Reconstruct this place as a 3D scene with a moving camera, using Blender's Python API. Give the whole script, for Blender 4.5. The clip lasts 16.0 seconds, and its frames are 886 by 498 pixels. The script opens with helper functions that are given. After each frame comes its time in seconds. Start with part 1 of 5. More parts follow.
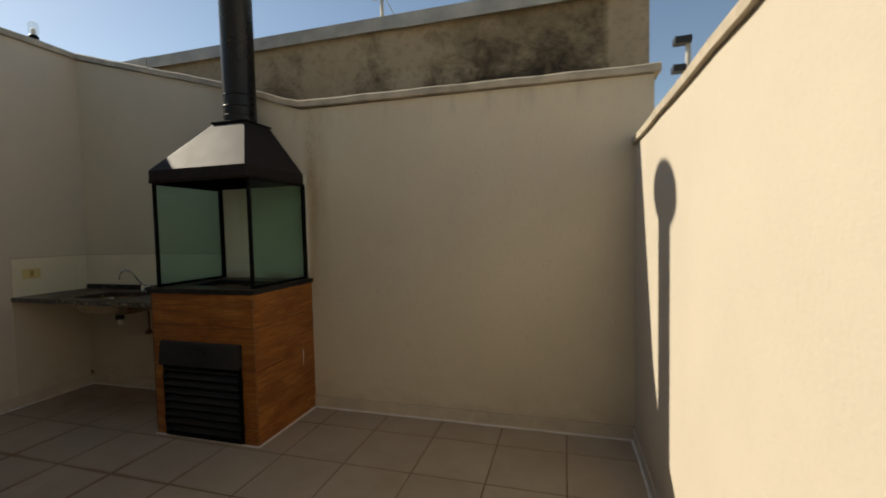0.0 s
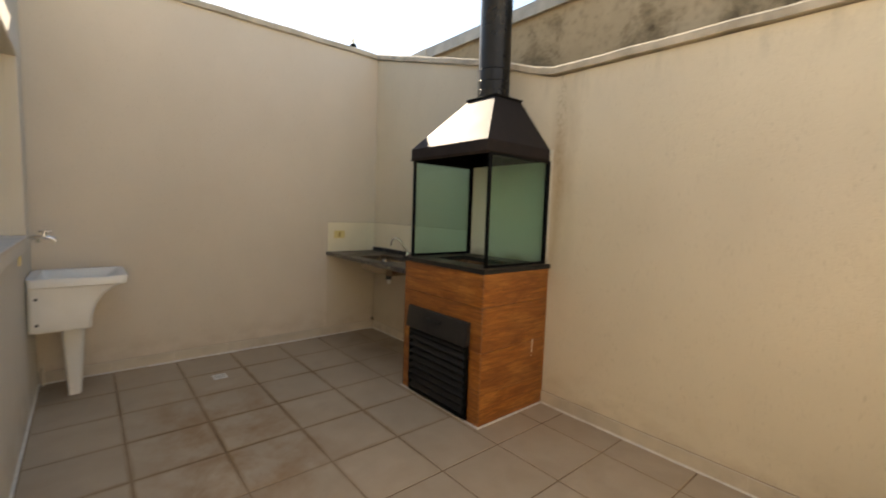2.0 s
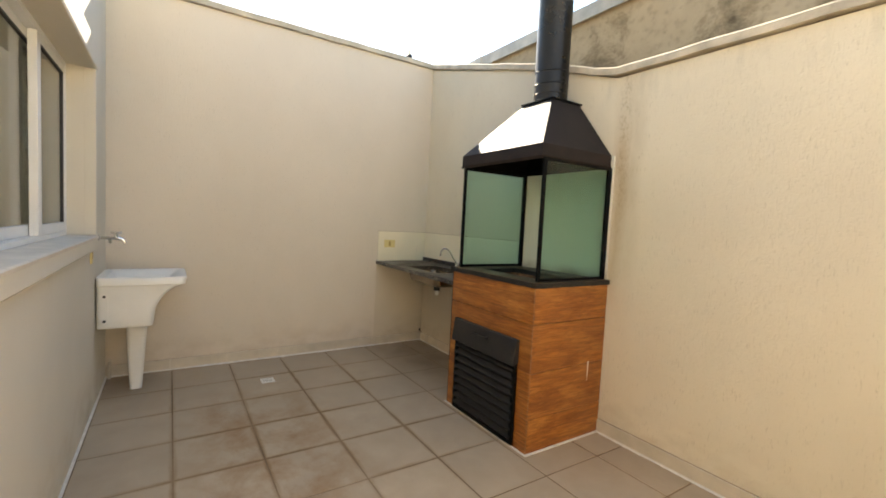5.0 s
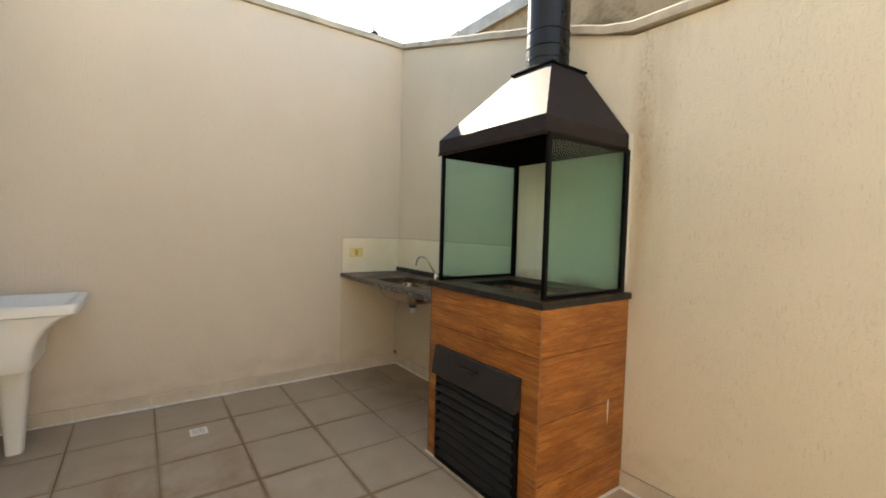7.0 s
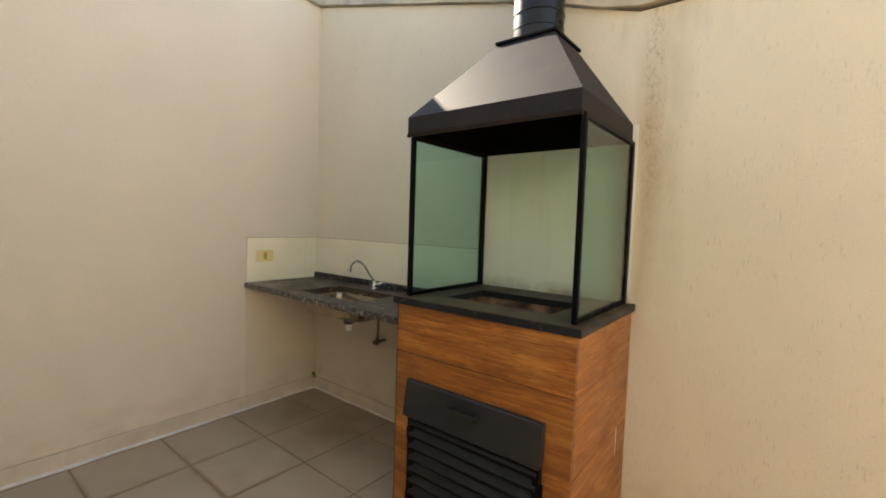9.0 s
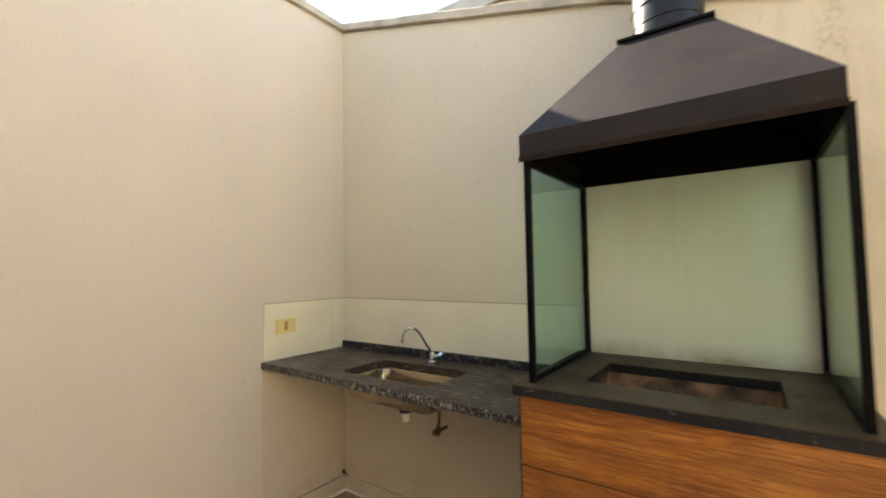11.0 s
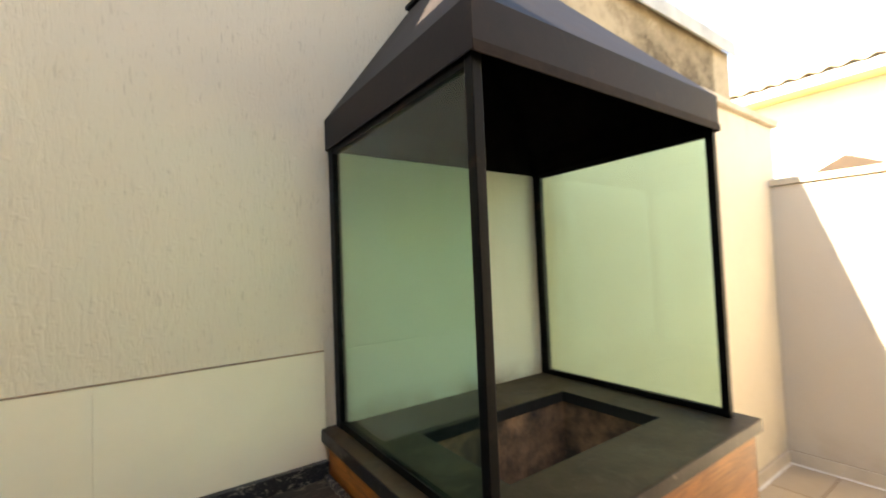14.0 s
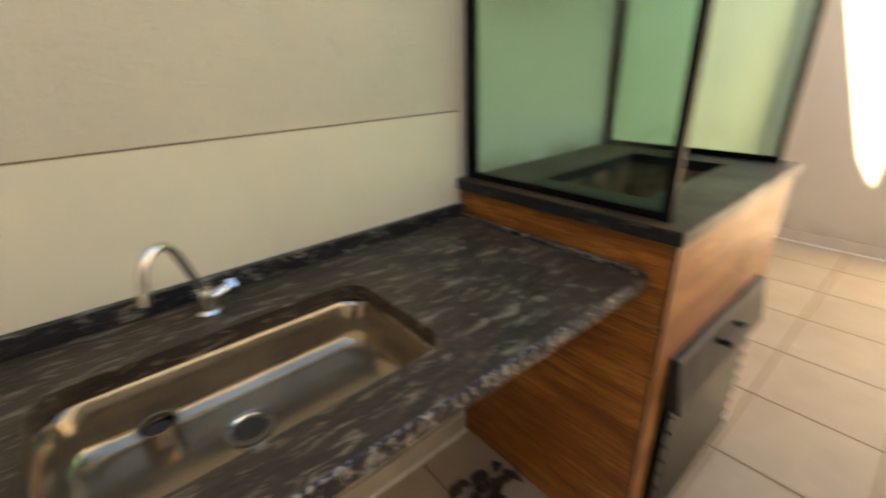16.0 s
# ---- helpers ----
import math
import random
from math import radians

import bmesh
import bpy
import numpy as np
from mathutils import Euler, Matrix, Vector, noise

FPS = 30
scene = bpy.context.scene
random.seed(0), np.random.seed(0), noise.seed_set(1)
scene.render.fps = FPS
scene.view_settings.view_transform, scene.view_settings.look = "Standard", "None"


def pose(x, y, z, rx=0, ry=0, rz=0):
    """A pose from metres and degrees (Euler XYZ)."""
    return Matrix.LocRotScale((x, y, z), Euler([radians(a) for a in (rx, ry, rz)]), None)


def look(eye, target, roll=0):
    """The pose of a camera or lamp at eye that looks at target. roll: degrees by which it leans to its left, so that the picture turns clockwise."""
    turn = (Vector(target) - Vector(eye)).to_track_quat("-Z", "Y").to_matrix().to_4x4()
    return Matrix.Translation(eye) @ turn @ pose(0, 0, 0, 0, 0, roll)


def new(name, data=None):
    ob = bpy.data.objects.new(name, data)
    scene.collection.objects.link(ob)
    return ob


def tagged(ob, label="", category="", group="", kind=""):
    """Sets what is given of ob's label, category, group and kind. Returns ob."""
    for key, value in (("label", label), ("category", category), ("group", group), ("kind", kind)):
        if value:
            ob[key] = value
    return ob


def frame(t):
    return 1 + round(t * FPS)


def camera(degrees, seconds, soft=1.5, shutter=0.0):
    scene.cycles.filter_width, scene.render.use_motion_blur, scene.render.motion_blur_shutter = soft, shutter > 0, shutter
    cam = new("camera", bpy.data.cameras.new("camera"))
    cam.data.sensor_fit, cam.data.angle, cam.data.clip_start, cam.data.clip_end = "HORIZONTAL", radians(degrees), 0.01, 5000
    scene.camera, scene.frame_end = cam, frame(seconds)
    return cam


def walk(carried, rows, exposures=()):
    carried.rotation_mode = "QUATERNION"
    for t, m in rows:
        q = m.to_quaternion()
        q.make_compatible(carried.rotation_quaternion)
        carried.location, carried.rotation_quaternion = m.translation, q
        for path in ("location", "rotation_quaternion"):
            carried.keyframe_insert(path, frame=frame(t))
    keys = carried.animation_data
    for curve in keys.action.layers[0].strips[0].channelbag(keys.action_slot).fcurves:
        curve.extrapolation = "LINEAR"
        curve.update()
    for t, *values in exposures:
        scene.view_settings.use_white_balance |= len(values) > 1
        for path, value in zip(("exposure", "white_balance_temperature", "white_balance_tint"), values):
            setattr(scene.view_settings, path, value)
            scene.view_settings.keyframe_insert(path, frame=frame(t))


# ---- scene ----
cam = camera(92.5, 16.0, 1.8, 0.5)
PATH = [
    (0, (1.806, 4.077, 1.401), (1.252, 5.996, 1.306), -1.3),
    (0.5, (1.786, 4.237, 1.37), (1.06, 6.1, 1.34), 1.0),
    (1, (1.757, 4.311, 1.419), (0.738, 6.031, 1.384), 0.4),
    (1.5, (1.726, 4.398, 1.404), (0.413, 5.906, 1.339), 1.6),
    (2, (1.708, 4.446, 1.391), (0.186, 5.731, 1.213), 1.9),
    (2.5, (1.676, 4.462, 1.408), (0.068, 5.61, 1.1), 2.2),
    (3, (1.685, 4.467, 1.358), (0.141, 5.579, 0.742), 3.1),
    (3.5, (1.692, 4.496, 1.366), (0.119, 5.57, 0.754), 2.3),
    (4, (1.683, 4.493, 1.397), (0.036, 5.61, 1.198), 2.5),
    (4.2, (1.684, 4.503, 1.391), (0.027, 5.615, 1.255), 3.0),
    (6.3, (1.285, 4.787, 1.332), (-0.413, 5.835, 1.197), 3.0),
    (6.5, (1.212, 4.852, 1.337), (-0.432, 5.984, 1.211), 2.5),
    (7, (1.088, 4.943, 1.342), (-0.538, 6.102, 1.245), 1.5),
    (7.5, (0.891, 4.947, 1.346), (-0.624, 6.248, 1.243), 1.2),
    (8, (0.701, 4.941, 1.362), (-0.735, 6.331, 1.283), 0.5),
    (8.2, (0.639, 4.939, 1.364), (-0.769, 6.355, 1.252), 0.9),
    (10.3, (-0.083, 4.937, 1.383), (-1.063, 6.68, 1.411), 0.9),
    (10.5, (-0.158, 4.967, 1.384), (-1.199, 6.672, 1.464), 1.7),
    (11, (-0.373, 5.076, 1.408), (-1.53, 6.704, 1.506), -1.0),
    (11.5, (-0.596, 5.169, 1.387), (-1.747, 6.805, 1.354), 0.5),
    (12, (-0.864, 5.268, 1.416), (-1.87, 6.989, 1.253), -3.2),
    (12.5, (-1.114, 5.471, 1.373), (-2.117, 7.193, 1.198), -3.3),
    (13, (-1.275, 5.634, 1.359), (-1.547, 7.61, 1.206), -4.7),
    (13.5, (-1.286, 5.825, 1.422), (-0.683, 7.715, 1.167), -4.9),
    (13.8, (-1.33, 5.886, 1.452), (-0.316, 7.61, 1.479), -3.7),
    (14, (-1.365, 5.895, 1.449), (-0.223, 7.535, 1.522), -2.3),
    (14.2, (-1.418, 5.868, 1.44), (-0.146, 7.411, 1.394), -1.3),
    (14.5, (-1.53, 5.82, 1.409), (-0.133, 7.227, 1.149), -1.3),
    (15, (-1.673, 5.855, 1.371), (-0.119, 6.98, 0.804), -0.9),
    (15.5, (-1.781, 5.98, 1.369), (-0.231, 6.891, 0.492), -0.7),
    (16, (-1.862, 6.037, 1.352), (-0.692, 7.456, 0.566), -2.1),
]
walk(cam, [(t, look(eye, target, roll)) for t, eye, target, roll in PATH], [
    (0.0, 0.17, 7200, 8), (0.5, 0.5, 7500, 15), (1.0, 0.93, 7800, 12), (1.5, 1.32, 7800, 12), (2.5, 1.86, 7900, 11), (4.0, 2.29, 7600, 9), (8.0, 2.2, 7450, 9),
    (11.0, 2.56, 7750, 10), (12.6, 2.66, 7800, 10), (13.3, 2.77, 8200, 14), (14.0, 2.96, 7900, 12), (15.0, 2.95, 7850, 12), (16.0, 2.88, 8050, 12)])

# ---- light ----
SUN_WAY = Vector((1.0, -0.218, -0.70)).normalized()
world = bpy.data.worlds.new("world")
scene.world = world
world.use_nodes = True
wn = world.node_tree.nodes
sky = wn.new("ShaderNodeTexSky")
sky.sky_type = "NISHITA"
sky.sun_disc = False
sky.sun_elevation = radians(34.4)
sky.sun_rotation = radians(282.3)
sky.air_density, sky.dust_density, sky.ozone_density = 1.0, 0.25, 1.2
world.node_tree.links.new(sky.outputs[0], wn["Background"].inputs[0])
wn["Background"].inputs[1].default_value = 0.11
sun_data = bpy.data.lights.new("sun", "SUN")
sun_data.energy, sun_data.angle, sun_data.color = 5.0, radians(0.53), (1.0, 0.93, 0.82)
sun = new("sun", sun_data)
sun.matrix_world = look(-10 * SUN_WAY, (0, 0, 0))


# ---- materials ----
class Mat:
    """A node material with a few shorthands."""

    def __init__(self, name, rough=0.8, metal=0.0, spec=0.5):
        self.m = bpy.data.materials.new(name)
        self.m.use_nodes = True
        self.n = self.m.node_tree.nodes
        self.l = self.m.node_tree.links
        self.b = self.n["Principled BSDF"]
        self.b.inputs["Roughness"].default_value = rough
        self.b.inputs["Metallic"].default_value = metal
        self.b.inputs["Specular IOR Level"].default_value = spec
        tc = self.n.new("ShaderNodeTexCoord")
        self.co = tc.outputs["Object"]

    def put(self, value, socket):
        if hasattr(value, "links"):
            self.l.new(value, socket)
        else:
            socket.default_value = value

    def shifted(self):
        """Object coordinates moved by the object's own random number, for repeated pieces."""
        info = self.n.new("ShaderNodeObjectInfo")
        add = self.n.new("ShaderNodeVectorMath")
        add.operation = "ADD"
        mul = self.n.new("ShaderNodeVectorMath")
        mul.operation = "SCALE"
        mul.inputs[0].default_value = (37.0, 19.0, 23.0)
        self.l.new(info.outputs["Random"], mul.inputs["Scale"])
        self.l.new(self.co, add.inputs[0])
        self.l.new(mul.outputs[0], add.inputs[1])
        self.co = add.outputs[0]
        self.rnd = info.outputs["Random"]
        return self

    def noise(self, scale, detail=4.0, stretch=(1, 1, 1), rough=0.55, distort=0.0):
        mp = self.n.new("ShaderNodeMapping")
        mp.inputs["Scale"].default_value = stretch
        self.l.new(self.co, mp.inputs["Vector"])
        t = self.n.new("ShaderNodeTexNoise")
        t.inputs["Scale"].default_value = scale
        t.inputs["Detail"].default_value = detail
        t.inputs["Roughness"].default_value = rough
        t.inputs["Distortion"].default_value = distort
        self.l.new(mp.outputs[0], t.inputs["Vector"])
        return t.outputs["Fac"]

    def voronoi(self, scale, stretch=(1, 1, 1), out="Distance"):
        mp = self.n.new("ShaderNodeMapping")
        mp.inputs["Scale"].default_value = stretch
        self.l.new(self.co, mp.inputs["Vector"])
        t = self.n.new("ShaderNodeTexVoronoi")
        t.inputs["Scale"].default_value = scale
        self.l.new(mp.outputs[0], t.inputs["Vector"])
        return t.outputs[out]

    def ramp(self, value, *stops):
        r = self.n.new("ShaderNodeValToRGB")
        e = r.color_ramp.elements
        while len(e) < len(stops):
            e.new(0.5)
        for el, (p, c) in zip(e, stops):
            el.position = p
            el.color = (c, c, c, 1) if isinstance(c, (int, float)) else (*c, 1)
        self.l.new(value, r.inputs[0])
        return r.outputs[0]

    def mix(self, fac, a, b, mode="MIX"):
        x = self.n.new("ShaderNodeMix")
        x.data_type, x.blend_type = "RGBA", mode
        self.put(fac, x.inputs[0])
        self.put((*a, 1) if isinstance(a, tuple) else a, x.inputs[6])
        self.put((*b, 1) if isinstance(b, tuple) else b, x.inputs[7])
        return x.outputs[2]

    def math(self, op, a, b=0.0, clamp=False):
        x = self.n.new("ShaderNodeMath")
        x.operation, x.use_clamp = op, clamp
        self.put(a, x.inputs[0])
        self.put(b, x.inputs[1])
        return x.outputs[0]

    def axis(self, i):
        s = self.n.new("ShaderNodeSeparateXYZ")
        self.l.new(self.co, s.inputs[0])
        return s.outputs[i]

    def band(self, value, lo, hi, soft):
        """1 between lo and hi, falling to 0 over soft."""
        up = self.math("MULTIPLY_ADD", value, 1 / soft)
        up.node.inputs[2].default_value = -lo / soft + 0.5
        up.node.use_clamp = True
        down = self.math("MULTIPLY_ADD", value, -1 / soft)
        down.node.inputs[2].default_value = hi / soft + 0.5
        down.node.use_clamp = True
        return self.math("MULTIPLY", up, down)

    def bump(self, *layers):
        """Each layer: height, metres."""
        last = None
        for height, dist in layers:
            b = self.n.new("ShaderNodeBump")
            b.inputs["Strength"].default_value = 1.0
            b.inputs["Distance"].default_value = dist
            self.l.new(height, b.inputs["Height"])
            if last is not None:
                self.l.new(last, b.inputs["Normal"])
            last = b.outputs[0]
        self.l.new(last, self.b.inputs["Normal"])
        return self

    def color(self, c):
        self.put((*c, 1) if isinstance(c, tuple) else c, self.b.inputs["Base Color"])
        return self

    def rough(self, r):
        self.put(r, self.b.inputs["Roughness"])
        return self


def simple(name, c, rough=0.6, metal=0.0, vary=0.12, scale=12.0, grain=90.0, bump=0.0006, spec=0.5):
    """A plain surface with blotches, grain and a little unevenness."""
    a = Mat(name, rough, metal, spec)
    big = a.noise(scale, 4)
    fine = a.noise(grain, 3)
    dark = tuple(v * (1 - vary) for v in c)
    light = tuple(min(1, v * (1 + vary)) for v in c)
    col = a.mix(a.ramp(big, (0.3, 0.0), (0.7, 1.0)), dark, light)
    a.color(a.mix(a.math("MULTIPLY", fine, vary), col, tuple(v * 0.6 for v in c)))
    a.rough(a.math("ADD", a.math("MULTIPLY", big, 0.2), max(0.02, rough - 0.1)))
    if bump:
        a.bump((fine, bump))
    return a.m


def plaster(name, c, stain=0.35, smooth=False, extra=None, relief=1.0):
    """Scratched, painted plaster: upright grooves and lumps, faint dirt and runs."""
    a = Mat(name, 0.9, spec=0.25)
    blot = a.noise(1.1, 5, (1, 1, 0.8))
    runs = a.noise(1.0, 5, (2.6, 2.6, 0.8), 0.6, 0.6)
    fine = a.noise(120, 3)
    col = a.mix(a.ramp(blot, (0.3, 0.0), (0.7, 1.0)), tuple(v * 0.94 for v in c), tuple(v * 1.05 for v in c))
    col = a.mix(a.math("MULTIPLY", a.ramp(runs, (0.55, 0.0), (0.85, 1.0)), stain * 0.4), col, tuple(v * f for v, f in zip(c, (0.72, 0.66, 0.58))))
    z = a.axis(2)
    foot = a.math("MULTIPLY", a.band(z, -0.5, 0.2, 0.28), a.ramp(a.noise(5.0, 5, (1, 1, 1.6)), (0.42, 0.0), (0.7, 1.0)))
    col = a.mix(a.math("MULTIPLY", foot, 0.45), col, tuple(v * f for v, f in zip(c, (0.6, 0.5, 0.38))))
    if extra:
        col = extra(a, col, c)
    col = a.mix(a.math("MULTIPLY", fine, 0.10), col, tuple(v * 0.7 for v in c))
    specks = a.math("MULTIPLY", a.ramp(a.voronoi(3.1), (0.0, 1.0), (0.055, 0.0)), a.ramp(a.noise(23, 3), (0.5, 0.0), (0.6, 0.4)))
    col = a.mix(specks, col, tuple(v * 0.45 for v in c))
    if not smooth:
        marks = a.ramp(a.noise(1.0, 3, (170, 170, 26), 0.55, 0.35), (0.615, 0.0), (0.665, 1.0))
        where = a.ramp(a.noise(7.0, 4), (0.40, 0.15), (0.62, 1.0))
        col = a.mix(a.math("MULTIPLY", a.math("MULTIPLY", marks, where), 0.40 * relief), col, tuple(v * f for v, f in zip(c, (0.52, 0.47, 0.40))))
    a.color(col)
    if smooth:
        a.bump((a.noise(9, 4), 0.002), (fine, 0.0005))
    else:
        groove = a.ramp(a.noise(1.0, 4, (150, 150, 34), 0.6, 0.5), (0.34, 0.0), (0.5, 1.0))
        lumps = a.noise(85, 5, (1, 1, 0.38))
        drops = a.ramp(a.voronoi(55, (0.7, 0.7, 1.1)), (0.05, 1.0), (0.3, 0.0))
        worn = a.ramp(a.noise(2.2, 3), (0.35, 0.7), (0.65, 1.0))
        a.bump((a.noise(2.5, 3), 0.006), (a.math("MULTIPLY", lumps, worn), 0.0019 * relief), (a.math("MULTIPLY", groove, worn), 0.0008 * relief),
               (a.math("MULTIPLY", drops, worn), 0.0014 * relief * relief), (fine, 0.0004))
    return a.m


def back_stains(a, col, c):
    """Damp strip below the bend of the coping, and soot on the wall beside the barbecue."""
    x, z = a.axis(0), a.axis(2)
    wob = a.math("MULTIPLY_ADD", a.noise(3.0, 4, (1, 1, 0.6)), 0.16)
    wob.node.inputs[2].default_value = -0.08
    strip = a.math("MULTIPLY", a.band(a.math("ADD", x, wob), -0.14, 0.02, 0.09), a.band(z, 1.1, 2.5, 1.0))
    strip = a.math("MULTIPLY", strip, a.ramp(a.noise(9, 5, (1, 1, 0.35)), (0.3, 0.3), (0.65, 1.0)))
    col = a.mix(a.math("MULTIPLY", strip, 0.55), col, tuple(v * f for v, f in zip(c, (0.62, 0.56, 0.47))))
    spots = a.math("MULTIPLY", a.ramp(a.noise(60, 6, (1, 1, 0.6), 0.7), (0.48, 0.0), (0.62, 1.0)), a.math("MULTIPLY", a.band(a.math("ADD", x, a.math("MULTIPLY", wob, 0.5)), -0.13, -0.06, 0.05), a.band(z, 1.5, 2.5, 0.7)))
    col = a.mix(a.math("MULTIPLY", spots, 0.5), col, tuple(v * f for v, f in zip(c, (0.36, 0.30, 0.22))))
    rust = a.math("MULTIPLY", a.band(a.math("ADD", x, wob), -0.15, -0.07, 0.07), a.band(z, 0.95, 2.0, 0.3))
    col = a.mix(a.math("MULTIPLY", rust, 0.45), col, tuple(v * f for v, f in zip(c, (0.62, 0.45, 0.3))))
    top = a.math("MULTIPLY", a.math("MULTIPLY", a.band(z, 2.2, 2.6, 0.12), a.band(x, -0.3, 3.0, 0.2)), a.ramp(a.noise(6, 5, (2, 2, 0.4)), (0.5, 0.0), (0.75, 1.0)))
    return a.mix(a.math("MULTIPLY", top, 0.4), col, tuple(v * 0.55 for v in c))


def sooty(a, col, c):
    """Grease runs and a sooty foot on the plaster behind the grill."""
    z = a.axis(2)
    runs = a.ramp(a.noise(1.0, 5, (14, 14, 1.1), 0.6, 0.3), (0.48, 0.0), (0.68, 1.0))
    col = a.mix(a.math("MULTIPLY", a.math("MULTIPLY", runs, a.band(z, 1.25, 2.2, 0.5)), 0.2), col, tuple(v * f for v, f in zip(c, (0.7, 0.66, 0.52))))
    foot = a.math("MULTIPLY", a.band(z, 0.8, 1.075, 0.06), a.ramp(a.noise(6, 5), (0.38, 0.15), (0.62, 1.0)))
    return a.mix(a.math("MULTIPLY", foot, 0.7), col, (0.20, 0.14, 0.075))


WALL = (0.65, 0.565, 0.455)
m_wall = plaster("beige_scratched_plaster", WALL, 0.25, relief=0.62)
m_back = plaster("beige_scratched_plaster_damp", (0.67, 0.59, 0.45), 0.25, extra=back_stains, relief=0.85)
# right wall's colour is lowered so the sunlit plaster bounces less light
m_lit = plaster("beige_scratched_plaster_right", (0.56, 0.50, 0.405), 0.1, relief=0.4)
m_bbq_back = plaster("sooty_cream_plaster", (0.68, 0.65, 0.54), 0.3, smooth=True, extra=sooty)
m_house = plaster("pale_smooth_plaster", (0.63, 0.575, 0.475), 0.15, smooth=True)
m_panel = plaster("smooth_plaster_panel", (0.60, 0.52, 0.40), 0.3, smooth=True)
m_inner = simple("white_smooth_render", (0.70, 0.68, 0.60), 0.7, vary=0.08, scale=4)
m_cope = simple("cream_coping", (0.49, 0.42, 0.315), 0.8, vary=0.28, scale=7, bump=0.002)
m_skirt = simple("cream_skirting_tile", (0.56, 0.485, 0.375), 0.45, vary=0.14, scale=6)
m_crack = simple("brown_crack", (0.27, 0.185, 0.115), 0.9)
m_seam = simple("soft_brown_seam", (0.42, 0.34, 0.25), 0.9)
m_grout_white = simple("white_joint", (0.76, 0.72, 0.65), 0.8, vary=0.15, scale=20)


def floor_tile_material():
    a = Mat("grey_beige_floor_tile", 0.5, spec=0.2)
    a.shifted()
    big = a.noise(4.5, 6, distort=0.4)
    fine = a.noise(70, 4)
    scuff = a.noise(2.6, 7, (1, 1, 1), 0.7, 0.2)
    c = a.mix(a.ramp(big, (0.3, 0.0), (0.7, 1.0)), (0.41, 0.318, 0.215), (0.49, 0.39, 0.275))
    c = a.mix(a.math("MULTIPLY", a.ramp(scuff, (0.55, 0.0), (0.72, 1.0)), 0.35), c, (0.33, 0.255, 0.19))
    c = a.mix(a.math("MULTIPLY", fine, 0.2), c, (0.32, 0.265, 0.20))
    t = a.mix(a.math("MULTIPLY", a.rnd, 0.2), c, (0.30, 0.24, 0.175))
    # brown grime that creeps in from the joints, in patches of the yard
    geo = a.n.new("ShaderNodeNewGeometry")
    a.co, keep = geo.outputs["Position"], a.co
    wx, wy = a.axis(0), a.axis(1)
    edges = []
    for w, origin in ((wx, -1.652), (wy, 5.442)):
        q = a.math("MULTIPLY_ADD", w, 1 / 0.432)
        q.node.inputs[2].default_value = 40 - origin / 0.432
        fr = a.math("FRACT", q)
        edges.append(a.math("ABSOLUTE", a.math("SUBTRACT", fr, 0.5)))
    e = a.math("MAXIMUM", edges[0], edges[1])
    patch = a.ramp(a.noise(1.1, 3), (0.38, 0.0), (0.56, 1.0))
    region = a.math("MULTIPLY", a.band(wx, -2.2, -0.3, 0.7), a.band(wy, 4.5, 6.1, 0.8))
    ragged = a.math("ADD", e, a.math("MULTIPLY", a.noise(9, 4), 0.07))
    grime = a.math("MULTIPLY", a.ramp(ragged, (0.487, 0.0), (0.52, 1.0)), a.math("MULTIPLY", region, a.math("ADD", patch, 0.25), True))
    smear = a.math("MULTIPLY", a.ramp(a.noise(3.6, 7, (1, 1, 1), 0.7, 0.25), (0.42, 0.0), (0.66, 1.0)), a.math("MULTIPLY", a.band(wx, -1.7, -0.2, 0.5), a.band(wy, 4.7, 5.45, 0.3)))
    t = a.mix(a.math("MULTIPLY", grime, 0.85), t, (0.23, 0.14, 0.06))
    t = a.mix(a.math("MULTIPLY", smear, 0.85), t, (0.30, 0.178, 0.088))
    # dirt below the counter, plus painted shade on the floor under the laundry tank
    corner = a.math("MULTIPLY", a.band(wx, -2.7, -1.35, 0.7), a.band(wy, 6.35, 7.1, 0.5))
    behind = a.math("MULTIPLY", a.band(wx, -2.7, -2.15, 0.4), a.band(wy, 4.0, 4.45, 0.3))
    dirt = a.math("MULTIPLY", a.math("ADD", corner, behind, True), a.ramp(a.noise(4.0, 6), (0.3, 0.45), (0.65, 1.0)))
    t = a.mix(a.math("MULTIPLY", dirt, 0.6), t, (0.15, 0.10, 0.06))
    a.co = keep
    a.color(t)
    a.rough(a.ramp(big, (0.3, 0.45), (0.7, 0.65)))
    a.bump((fine, 0.0004), (big, 0.001))
    return a.m


def grout_material():
    a = Mat("brown_floor_joint", 0.9)
    dirt = a.noise(1.6, 4)
    c = a.mix(a.ramp(dirt, (0.4, 0.0), (0.6, 1.0)), (0.30, 0.205, 0.115), (0.17, 0.105, 0.048))
    a.color(a.mix(a.math("MULTIPLY", a.noise(60, 3), 0.4), c, (0.12, 0.09, 0.06)))
    a.bump((a.noise(90, 3), 0.001))
    return a.m


